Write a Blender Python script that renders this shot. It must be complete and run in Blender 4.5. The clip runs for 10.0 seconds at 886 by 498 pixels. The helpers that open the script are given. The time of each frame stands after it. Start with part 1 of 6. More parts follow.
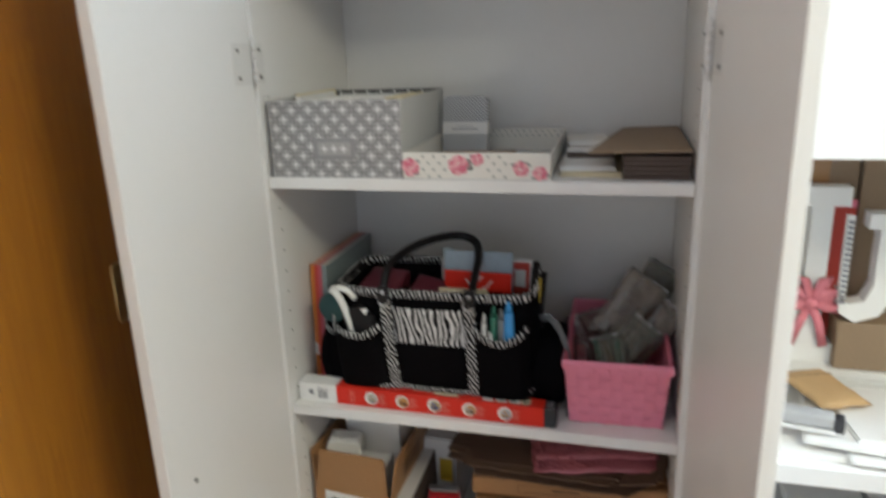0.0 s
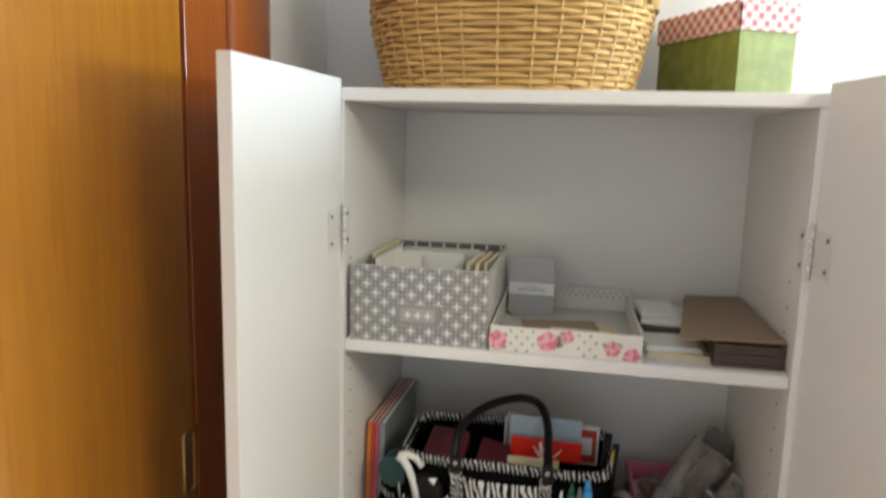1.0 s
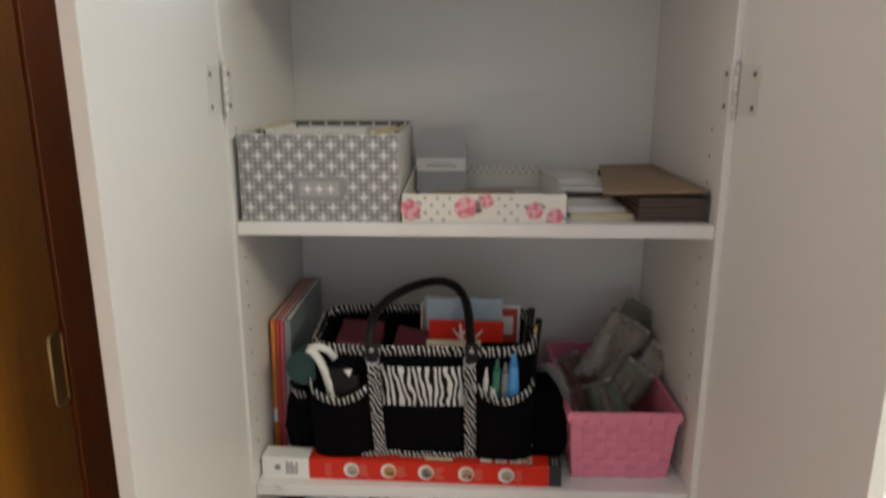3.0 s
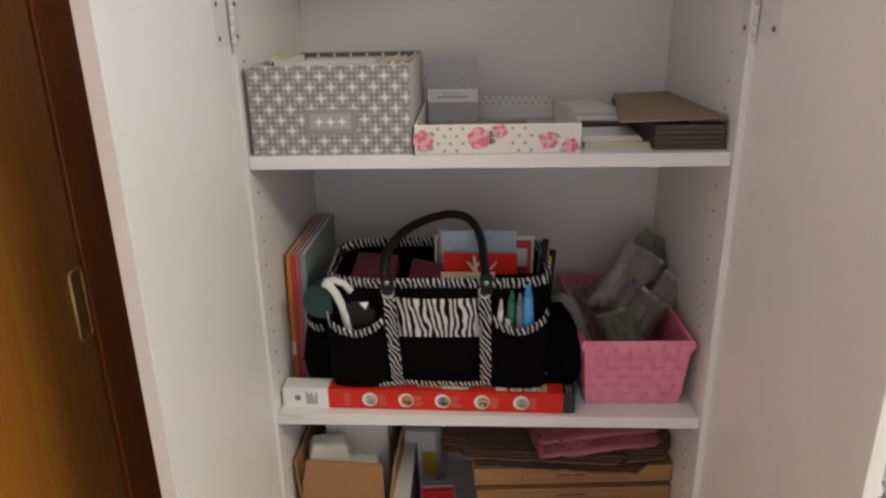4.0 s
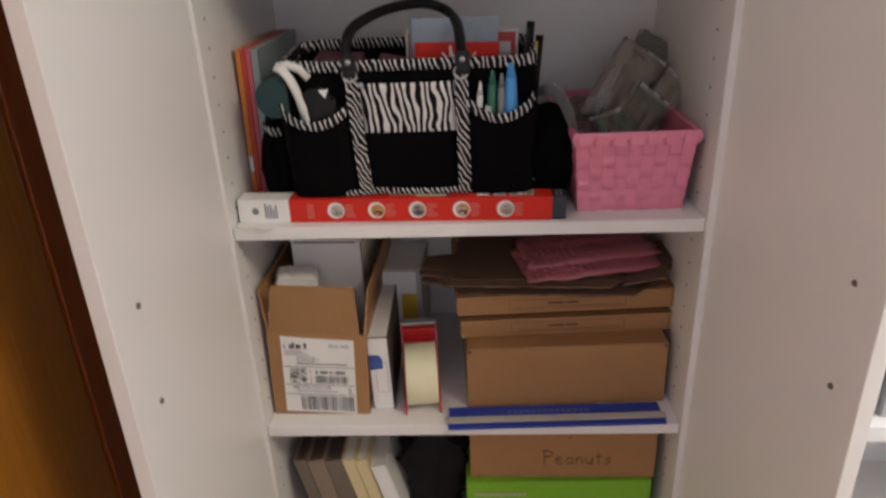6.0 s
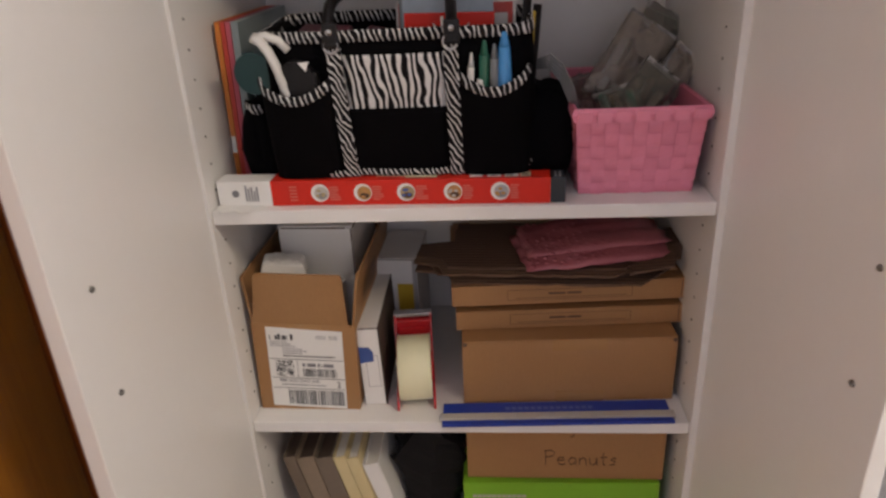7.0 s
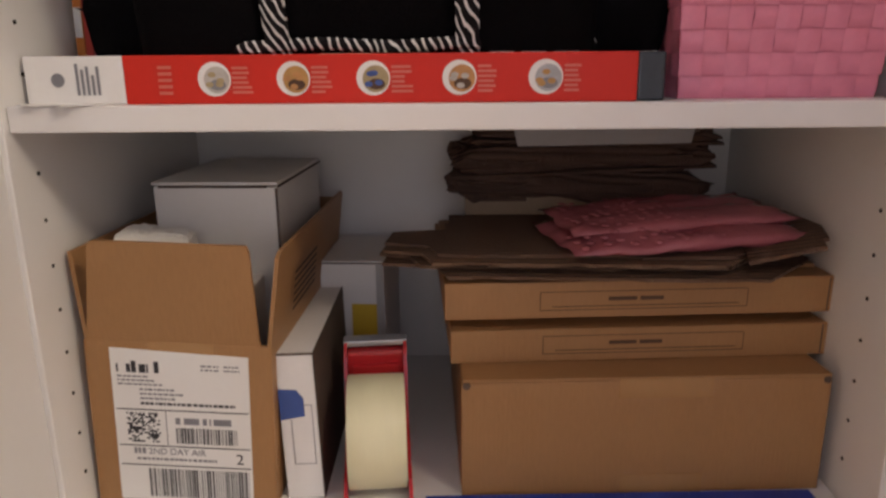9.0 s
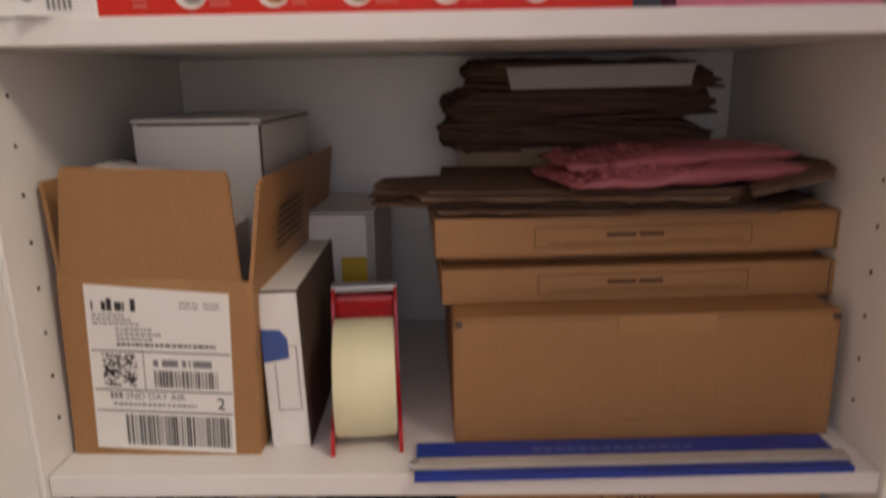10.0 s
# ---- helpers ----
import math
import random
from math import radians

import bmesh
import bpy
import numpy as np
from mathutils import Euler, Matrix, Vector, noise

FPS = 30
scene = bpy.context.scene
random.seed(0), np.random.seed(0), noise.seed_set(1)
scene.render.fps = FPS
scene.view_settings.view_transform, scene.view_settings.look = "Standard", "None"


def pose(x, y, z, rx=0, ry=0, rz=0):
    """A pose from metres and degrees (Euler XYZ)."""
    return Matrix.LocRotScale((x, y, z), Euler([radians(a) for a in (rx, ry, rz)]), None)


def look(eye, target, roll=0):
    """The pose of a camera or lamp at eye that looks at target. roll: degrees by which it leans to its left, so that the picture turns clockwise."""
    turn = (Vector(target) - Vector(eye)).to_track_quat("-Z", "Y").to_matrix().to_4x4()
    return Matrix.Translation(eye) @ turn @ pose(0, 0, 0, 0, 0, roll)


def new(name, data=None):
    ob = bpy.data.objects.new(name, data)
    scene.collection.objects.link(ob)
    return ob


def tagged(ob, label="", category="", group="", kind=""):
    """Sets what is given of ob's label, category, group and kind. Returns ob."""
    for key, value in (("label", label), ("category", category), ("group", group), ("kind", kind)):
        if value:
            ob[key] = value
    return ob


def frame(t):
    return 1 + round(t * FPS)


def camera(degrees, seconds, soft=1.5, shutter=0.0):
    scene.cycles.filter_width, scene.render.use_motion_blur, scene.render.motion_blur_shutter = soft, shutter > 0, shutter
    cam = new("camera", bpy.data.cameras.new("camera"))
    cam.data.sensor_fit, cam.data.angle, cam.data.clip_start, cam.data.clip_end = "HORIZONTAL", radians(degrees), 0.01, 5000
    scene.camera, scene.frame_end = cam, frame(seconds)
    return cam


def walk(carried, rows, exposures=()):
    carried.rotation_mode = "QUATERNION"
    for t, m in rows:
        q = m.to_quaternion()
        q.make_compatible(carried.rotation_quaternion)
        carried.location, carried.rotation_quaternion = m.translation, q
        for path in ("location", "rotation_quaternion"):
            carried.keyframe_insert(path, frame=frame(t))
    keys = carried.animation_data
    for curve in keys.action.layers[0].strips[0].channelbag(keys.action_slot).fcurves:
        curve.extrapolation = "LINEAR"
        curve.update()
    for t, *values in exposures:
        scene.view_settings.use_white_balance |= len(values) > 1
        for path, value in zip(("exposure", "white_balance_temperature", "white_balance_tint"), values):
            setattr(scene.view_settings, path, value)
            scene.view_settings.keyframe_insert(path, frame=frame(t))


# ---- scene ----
cam = camera(65.2, 10.0, soft=2.5, shutter=0.5)
PATH = [
    (0, (0.498, -0.882, 1.646), (-0.007, 0.97, 1.085), -2.0),
    (0.5, (0.382, -0.9, 1.691), (-0.124, 0.991, 1.285), -1.3),
    (1, (0.316, -0.888, 1.756), (-0.071, 1.048, 1.438), 1.5),
    (1.5, (0.287, -0.863, 1.78), (0.037, 1.109, 1.553), 2.2),
    (2, (0.288, -0.841, 1.769), (0.162, 1.138, 1.507), 1.2),
    (2.5, (0.29, -0.828, 1.731), (0.2, 1.141, 1.391), 0.4),
    (3, (0.286, -0.817, 1.651), (0.211, 1.12, 1.159), 0.0),
    (3.2, (0.284, -0.816, 1.641), (0.207, 1.106, 1.091), -0.5),
    (4.3, (0.28, -0.818, 1.645), (0.173, 1.063, 0.974), -1.0),
    (4.5, (0.281, -0.817, 1.635), (0.166, 1.074, 0.992), -0.5),
    (5, (0.292, -0.775, 1.543), (0.129, 1.112, 0.901), -2.7),
    (5.5, (0.297, -0.778, 1.47), (0.181, 1.076, 0.728), -5.5),
    (6, (0.3, -0.781, 1.433), (0.209, 1.039, 0.61), -2.3),
    (6.2, (0.295, -0.779, 1.428), (0.214, 1.03, 0.578), -1.1),
    (7.3, (0.341, -0.666, 1.349), (0.17, 1.157, 0.543), -3.1),
    (7.5, (0.341, -0.591, 1.295), (0.138, 1.238, 0.512), -1.3),
    (8, (0.31, -0.483, 1.17), (0.109, 1.39, 0.498), -2.6),
    (8.5, (0.291, -0.444, 1.132), (0.187, 1.464, 0.542), -2.3),
    (9, (0.281, -0.433, 1.133), (0.249, 1.5, 0.622), -0.5),
    (9.5, (0.279, -0.429, 1.134), (0.28, 1.513, 0.652), 0.6),
    (10, (0.288, -0.425, 1.072), (0.254, 1.517, 0.592), -0.9),
]
walk(cam, [(t, look(eye, target, roll)) for t, eye, target, roll in PATH],
     [(0.0, -0.55, 5700, 3), (0.5, -0.45, 5950, 3), (1.5, -0.25, 6100, 3), (2.5, -0.58, 6050, 4), (3.2, -0.72, 6200, 7), (4.5, -0.5, 6150, 13), (5.5, -0.65, 6100, 14), (6.2, -0.57, 6150, 16), (7.5, -0.62, 6350, 18), (10.0, -0.5, 6500, 20)])

# ---- light ----
world = bpy.data.worlds.new("daylight")
scene.world = world
world.use_nodes = True
wn = world.node_tree
sky = wn.nodes.new("ShaderNodeTexSky")
sky.sky_type, sky.sun_disc, sky.sun_elevation, sky.sun_rotation = "NISHITA", False, radians(40), radians(60)
wn.nodes["Background"].inputs["Strength"].default_value = 0.08
wn.links.new(sky.outputs["Color"], wn.nodes["Background"].inputs["Color"])


def area_lamp(name, m, sx, sy, watts, colour):
    data = bpy.data.lights.new(name, "AREA")
    data.shape, data.size, data.size_y, data.energy, data.color = "RECTANGLE", sx, sy, watts, colour
    ob = new(name, data)
    ob.matrix_world = m
    return ob


# daylight in the opening of the window on the side wall
area_lamp("window_daylight", look((2.36, 0.05, 1.85), (0.0, 0.05, 1.85)), 0.50, 0.74, 84, (0.82, 0.89, 1.0))
# daylight in the opening of the window behind the camera
area_lamp("rear_window_daylight", look((0.75, -2.96, 1.62), (0.75, 0.0, 1.62)), 1.5, 1.1, 5.5, (0.92, 0.86, 0.98))
LAMP_X, LAMP_Y = 1.40, -0.98
# ceiling lamp in the middle of the room
area_lamp("ceiling_lamp_light", look((LAMP_X, LAMP_Y, 2.28), (LAMP_X, LAMP_Y, 0.0)), 0.44, 0.44, 29, (1.0, 0.86, 0.60))
area_lamp("ceiling_lamp_uplight", look((LAMP_X, LAMP_Y, 2.325), (LAMP_X, LAMP_Y, 2.6)), 0.20, 0.20, 9, (1.0, 0.89, 0.68))


# ---- materials ----
def nodes_of(name):
    m = bpy.data.materials.new(name)
    m.use_nodes = True
    return m, m.node_tree, m.node_tree.nodes["Principled BSDF"]


def op(nt, kind, *args):
    n = nt.nodes.new("ShaderNodeMath")
    n.operation = kind
    for i, a in enumerate(args):
        if isinstance(a, (int, float)):
            n.inputs[i].default_value = a
        else:
            nt.links.new(a, n.inputs[i])
    return n.outputs[0]


def noise_node(nt, vec, scale, detail=4.0, rough=0.55):
    n = nt.nodes.new("ShaderNodeTexNoise")
    n.inputs["Scale"].default_value, n.inputs["Detail"].default_value, n.inputs["Roughness"].default_value = scale, detail, rough
    nt.links.new(vec, n.inputs["Vector"])
    return n.outputs["Fac"]


def mapped(nt, stretch=(1, 1, 1)):
    tc = nt.nodes.new("ShaderNodeTexCoord")
    mp = nt.nodes.new("ShaderNodeMapping")
    mp.inputs["Scale"].default_value = stretch
    nt.links.new(tc.outputs["Object"], mp.inputs["Vector"])
    return mp.outputs["Vector"]


def blend(nt, fac, a, b):
    n = nt.nodes.new("ShaderNodeMix")
    n.data_type = "RGBA"
    for sock, v in ((n.inputs["Factor"], fac), (n.inputs["A"], a), (n.inputs["B"], b)):
        if isinstance(v, (int, float)):
            sock.default_value = v
        elif isinstance(v, tuple):
            sock.default_value = (*v, 1)
        else:
            nt.links.new(v, sock)
    return n.outputs["Result"]


def shade(c, k):
    return tuple(min(1.0, v * k) for v in c)


def finish(nt, bsdf, colour, rough, height=None, bump=0.0, rough_var=0.0, fine=None):
    nt.links.new(colour, bsdf.inputs["Base Color"])
    bsdf.inputs["Roughness"].default_value = rough
    if rough_var and fine is not None:
        nt.links.new(op(nt, "ADD", op(nt, "MULTIPLY", fine, rough_var), rough - rough_var / 2), bsdf.inputs["Roughness"])
    if height is not None and bump:
        b = nt.nodes.new("ShaderNodeBump")
        b.inputs["Strength"].default_value, b.inputs["Distance"].default_value = bump, 0.002
        nt.links.new(height, b.inputs["Height"])
        nt.links.new(b.outputs["Normal"], bsdf.inputs["Normal"])


def plain(name, base, rough=0.6, var=0.10, scale=120.0, big=6.0, stain=0.08, bump=0.15, metal=0.0, stretch=(1, 1, 1), sheen=0.0, per_object=0.0, gloss=0.5):
    """Grain at one scale and faint stains at a larger one."""
    m, nt, bsdf = nodes_of(name)
    v = mapped(nt, stretch)
    fine, large = noise_node(nt, v, scale), noise_node(nt, v, big, 3)
    c = blend(nt, fine, shade(base, 1 - var), shade(base, 1 + var))
    c = blend(nt, op(nt, "MULTIPLY", op(nt, "SUBTRACT", large, 0.35), stain * 4), c, shade(base, 0.72))
    if per_object:
        info = nt.nodes.new("ShaderNodeObjectInfo")
        k = op(nt, "ADD", op(nt, "MULTIPLY", info.outputs["Random"], per_object), 1 - per_object / 2)
        hsv = nt.nodes.new("ShaderNodeHueSaturation")
        nt.links.new(k, hsv.inputs["Value"])
        nt.links.new(c, hsv.inputs["Color"])
        c = hsv.outputs["Color"]
    finish(nt, bsdf, c, rough, fine, bump, 0.12, large)
    bsdf.inputs["Metallic"].default_value = metal
    bsdf.inputs["Specular IOR Level"].default_value = gloss
    if sheen:
        bsdf.inputs["Sheen Weight"].default_value = sheen
    return m


def zebra(name, period, wobble, stretch, turn=0.0, bias=0.05):
    """Black and white animal stripes printed on cloth."""
    m, nt, bsdf = nodes_of(name)
    v = mapped(nt)
    sep = nt.nodes.new("ShaderNodeSeparateXYZ")
    nt.links.new(v, sep.inputs[0])
    n = noise_node(nt, mapped(nt, stretch), 1.0, 1.5)
    across = op(nt, "ADD", op(nt, "MULTIPLY", sep.outputs["X"], math.cos(turn)), op(nt, "MULTIPLY", sep.outputs["Z"], math.sin(turn)))
    wave = op(nt, "SINE", op(nt, "ADD", op(nt, "MULTIPLY", across, 2 * math.pi / period), op(nt, "MULTIPLY", n, wobble)))
    fac = op(nt, "MULTIPLY", op(nt, "ADD", wave, bias), 4.0)
    fac = op(nt, "MINIMUM", op(nt, "MAXIMUM", fac, 0.0), 1.0)
    cloth = noise_node(nt, v, 900.0)
    bsdf.inputs["Specular IOR Level"].default_value = 0.15
    c = blend(nt, fac, (0.006, 0.0055, 0.007), blend(nt, cloth, (0.62, 0.61, 0.6), (0.8, 0.79, 0.78)))
    finish(nt, bsdf, c, 0.75, cloth, 0.2)
    return m


def gingham(name, a, b, size):
    m, nt, bsdf = nodes_of(name)
    v = mapped(nt)
    sep = nt.nodes.new("ShaderNodeSeparateXYZ")
    nt.links.new(v, sep.inputs[0])
    s = op(nt, "ADD", sep.outputs["X"], sep.outputs["Y"])
    u, w = op(nt, "ADD", s, sep.outputs["Z"]), op(nt, "SUBTRACT", s, sep.outputs["Z"])
    cell = [op(nt, "GREATER_THAN", op(nt, "FRACT", op(nt, "MULTIPLY", q, 1 / size)), 0.5) for q in (u, w)]
    fac = op(nt, "MULTIPLY", op(nt, "ADD", *cell), 0.5)
    c = blend(nt, fac, b, a)
    fine = noise_node(nt, v, 300.0)
    finish(nt, bsdf, blend(nt, op(nt, "MULTIPLY", fine, 0.15), c, (0.5, 0.4, 0.4)), 0.6, fine, 0.1)
    return m


def stripes(name, a, b, period, axis=(1, 0, 1)):
    m, nt, bsdf = nodes_of(name)
    v = mapped(nt)
    sep = nt.nodes.new("ShaderNodeSeparateXYZ")
    nt.links.new(v, sep.inputs[0])
    s = op(nt, "ADD", op(nt, "MULTIPLY", sep.outputs["X"], axis[0]), op(nt, "MULTIPLY", sep.outputs["Z"], axis[2]))
    fac = op(nt, "GREATER_THAN", op(nt, "FRACT", op(nt, "MULTIPLY", s, 1 / period)), 0.5)
    fine = noise_node(nt, v, 200.0)
    c = blend(nt, fac, a, b)
    finish(nt, bsdf, blend(nt, op(nt, "MULTIPLY", fine, 0.15), c, shade(a, 0.8)), 0.45, fine, 0.05)
    return m


def wood(name, light, dark, rough, grain=(1.2, 14, 1.2), k=6.0, varnish=None):
    m, nt, bsdf = nodes_of(name)
    v = mapped(nt, grain)
    warp = noise_node(nt, v, k, 6, 0.65)
    fine = noise_node(nt, mapped(nt, tuple(g * 12 if g > 5 else g * 1.5 for g in grain)), k, 3)
    large = noise_node(nt, mapped(nt), 2.2, 2)
    rings = op(nt, "FRACT", op(nt, "MULTIPLY", warp, 5.0))
    c = blend(nt, op(nt, "MULTIPLY", op(nt, "ADD", rings, fine), 0.5), light, dark)
    c = blend(nt, op(nt, "MULTIPLY", large, 0.60), c, shade(light, 1.25))
    finish(nt, bsdf, c, rough, fine, 0.05, 0.1, large)
    bsdf.inputs["Coat Weight"].default_value, bsdf.inputs["Coat Roughness"].default_value = 0.35, 0.12
    if varnish:
        bsdf.inputs["Coat Weight"].default_value, bsdf.inputs["Coat IOR"].default_value, bsdf.inputs["Coat Roughness"].default_value = 1.0, varnish, 0.11
    return m


def cardboard(name, base, rough=0.75, ridge=0.0):
    m, nt, bsdf = nodes_of(name)
    fibre, large = noise_node(nt, mapped(nt, (1, 1, 0.25)), 420.0, 5), noise_node(nt, mapped(nt), 9.0, 4)
    flute = op(nt, "SINE", op(nt, "MULTIPLY", noise_node(nt, mapped(nt, (1, 1, 0.02)), 160.0, 1), 30.0))
    c = blend(nt, fibre, shade(base, 0.86), shade(base, 1.12))
    c = blend(nt, op(nt, "MULTIPLY", large, 0.35), c, shade(base, 0.7))
    height, depth = op(nt, "ADD", op(nt, "MULTIPLY", flute, 0.15), fibre), 0.12
    if ridge:
        # open corrugation: ridges that run along the sheet
        sep = nt.nodes.new("ShaderNodeSeparateXYZ")
        nt.links.new(mapped(nt), sep.inputs[0])
        run = op(nt, "ADD", op(nt, "ADD", sep.outputs["Y"], op(nt, "MULTIPLY", sep.outputs["X"], 0.05)), op(nt, "MULTIPLY", sep.outputs["Z"], 0.8))
        wave = op(nt, "SINE", op(nt, "ADD", op(nt, "MULTIPLY", run, 2 * math.pi / 0.0085), op(nt, "MULTIPLY", large, 3.0)))
        # darker bands along the corrugation: groove shade mixed into the base colour
        c = blend(nt, op(nt, "MULTIPLY", op(nt, "ADD", wave, 1.0), 0.5 * ridge), c, shade(base, 0.55))
        height, depth = op(nt, "ADD", op(nt, "MULTIPLY", wave, 0.8), height), 0.7
    finish(nt, bsdf, c, rough, height, depth, 0.15, large)
    return m


def film(name, tint):
    """Wrinkled see-through plastic."""
    m, nt, bsdf = nodes_of(name)
    v = mapped(nt)
    fine, large = noise_node(nt, v, 70.0, 5), noise_node(nt, v, 22.0, 3)
    c = blend(nt, large, shade(tint, 0.55), shade(tint, 1.2))
    finish(nt, bsdf, c, 0.16, fine, 0.9)
    nt.links.new(op(nt, "ADD", op(nt, "MULTIPLY", large, 0.55), 0.28), bsdf.inputs["Alpha"])
    return m


M = {}
M["melamine"] = plain("white_melamine", (0.80, 0.79, 0.77), 0.38, 0.015, 90, 3, 0.02, 0.03)
M["wall"] = plain("white_wall_paint", (0.80, 0.79, 0.77), 0.8, 0.03, 160, 2, 0.03, 0.12)
M["ceiling"] = plain("ceiling_paint", (0.82, 0.81, 0.79), 0.85, 0.03, 120, 2, 0.02, 0.3)
M["floor"] = wood("floor_oak", (0.20, 0.11, 0.05), (0.12, 0.06, 0.025), 0.4, (14, 1.2, 1.2))
M["door_wood"] = wood("orange_varnished_wood", (0.38, 0.155, 0.008), (0.21, 0.070, 0.005), 0.30, (14, 14, 0.7), 3.0, 2.0)
M["casing"] = wood("red_brown_varnished_wood", (0.29, 0.078, 0.014), (0.18, 0.044, 0.009), 0.20, (16, 16, 0.6), 4.0)
M["brass"] = plain("worn_brass", (0.62, 0.46, 0.20), 0.3, 0.1, 200, 20, 0.1, 0.05, 1.0)
M["steel"] = plain("dull_steel", (0.55, 0.55, 0.56), 0.35, 0.08, 300, 20, 0.1, 0.05, 1.0)
M["hinge_steel"] = plain("pale_enamelled_steel", (0.72, 0.71, 0.69), 0.32, 0.04, 200, 20, 0.05, 0.04, 0.0)
M["steel_dark"] = plain("tarnished_steel", (0.20, 0.19, 0.18), 0.4, 0.1, 300, 20, 0.1, 0.05, 1.0)
M["dark_hole"] = plain("dark_hole", (0.02, 0.018, 0.016), 0.8)
M["card"] = cardboard("brown_corrugated_card", (0.375, 0.195, 0.077), 0.52)
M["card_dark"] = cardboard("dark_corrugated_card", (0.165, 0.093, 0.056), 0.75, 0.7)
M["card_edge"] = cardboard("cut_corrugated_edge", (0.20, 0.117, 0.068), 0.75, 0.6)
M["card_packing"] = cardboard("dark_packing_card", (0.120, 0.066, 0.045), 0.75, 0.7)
M["kraft"] = cardboard("brown_kraft_paper", (0.29, 0.205, 0.125), 0.6)
M["kraft_dark"] = cardboard("dark_kraft_edges", (0.085, 0.058, 0.045), 0.75)
M["white_card"] = plain("white_card", (0.81, 0.80, 0.78), 0.6, 0.03, 200, 8, 0.04, 0.1)
M["paper"] = plain("white_paper", (0.80, 0.79, 0.76), 0.65, 0.02, 200, 10, 0.03, 0.05)
M["cream"] = plain("cream_paper", (0.74, 0.66, 0.45), 0.7, 0.04, 200, 10, 0.05, 0.05)
M["ink"] = plain("black_ink", (0.03, 0.03, 0.035), 0.6, 0.1)
M["grey_ink"] = plain("grey_ink", (0.22, 0.22, 0.24), 0.6, 0.1)
M["brown_ink"] = plain("brown_print", (0.085, 0.042, 0.022), 0.7, 0.1)
M["tape"] = plain("clear_brown_tape", (0.40, 0.225, 0.10), 0.12, 0.04, 60, 12, 0.08, 0.05)
M["box_grey"] = plain("light_grey_printed_paper", (0.40, 0.39, 0.385), 0.55, 0.05, 250, 6, 0.04, 0.08)
M["box_grey_dark"] = plain("grey_print", (0.14, 0.136, 0.14), 0.55, 0.06, 250)
M["box_white"] = plain("white_print", (0.80, 0.80, 0.79), 0.55, 0.03, 250)
M["box_inside_dark"] = plain("grey_enamel", (0.30, 0.295, 0.30), 0.4, 0.05, 200)
M["box_inside"] = plain("pale_grey_box_lining", (0.60, 0.60, 0.58), 0.7, 0.04, 150)
M["floral"] = plain("ivory_printed_paper", (0.78, 0.76, 0.70), 0.5, 0.03, 250)
M["rose"] = plain("rose_pink_print", (0.68, 0.18, 0.25), 0.5, 0.12, 250)
M["faint_red_print"] = plain("faint_red_print", (0.66, 0.16, 0.12), 0.45, 0.1, 250)
M["rose_pale"] = plain("pale_pink_print", (0.80, 0.42, 0.46), 0.5, 0.1, 250)
M["leaf_print"] = plain("grey_green_print", (0.36, 0.37, 0.34), 0.5, 0.1, 250)
M["tin"] = stripes("grey_striped_tin", (0.22, 0.22, 0.23), (0.62, 0.62, 0.62), 0.0058, (1, 0, 1))
M["wicker"] = plain("honey_wicker", (0.60, 0.37, 0.12), 0.42, 0.18, 150, 9, 0.16, 0.25, 0, (1, 1, 3), 0, 0.25)
M["wicker_pale"] = plain("pale_split_cane", (0.68, 0.46, 0.17), 0.42, 0.15, 150, 12, 0.12, 0.2, 0, (1, 1, 3), 0, 0.2)
# the same wicker coloured darker, for the shade inside the basket
M["wicker_shaded"] = plain("shaded_inner_wicker", (0.30, 0.16, 0.05), 0.6, 0.2, 150, 9, 0.16, 0.25, 0, (1, 1, 3))
M["green_box"] = plain("mottled_green_paper", (0.23, 0.265, 0.05), 0.5, 0.55, 38, 60, 0.6, 0.05)
M["gingham"] = gingham("red_gingham_paper", (0.50, 0.06, 0.055), (0.78, 0.70, 0.68), 0.0195)
M["black_cloth"] = plain("black_canvas", (0.0035, 0.0032, 0.004), 0.9, 0.25, 500, 10, 0.1, 0.4, 0, (1, 1, 1), 0.0, 0.0, 0.05)
M["black_gloss"] = plain("black_leatherette", (0.007, 0.006, 0.007), 0.42, 0.2, 300, 12, 0.1, 0.2, 0, (1, 1, 1), 0.0, 0.0, 0.3)
M["zebra"] = zebra("zebra_cloth", 0.0082, 17.0, (46, 46, 22), 0.10, 0.02)
M["zebra_trim"] = zebra("zebra_binding", 0.0062, 9.0, (90, 90, 60), 0.30, -0.55)
M["zebra_strap"] = zebra("zebra_webbing", 0.0052, 13.0, (70, 70, 46), 0.5, -0.50)
M["maroon"] = plain("maroon_plastic", (0.10, 0.010, 0.022), 0.45, 0.12)
M["red"] = plain("red_printed_card", (0.62, 0.024, 0.010), 0.40, 0.05, 200, 12, 0.05, 0.03, 0.0, (1, 1, 1), 0.0, 0.0, 0.3)
M["red_plastic"] = plain("red_translucent_plastic", (0.50, 0.02, 0.025), 0.15, 0.05, 90, 20, 0.05, 0.02)
M["navy"] = plain("dark_navy_card", (0.022, 0.028, 0.036), 0.35, 0.1)
M["blue"] = plain("blue_metal_ruler", (0.018, 0.05, 0.34), 0.3, 0.08, 150, 20, 0.08, 0.03)
M["blue_print"] = plain("blue_print", (0.05, 0.10, 0.33), 0.5, 0.05)
M["tick_ink"] = plain("pale_blue_tick_print", (0.10, 0.15, 0.42), 0.4, 0.1)
M["sky_blue"] = plain("pale_blue_card", (0.36, 0.45, 0.53), 0.55, 0.2, 80, 30, 0.2, 0.03)
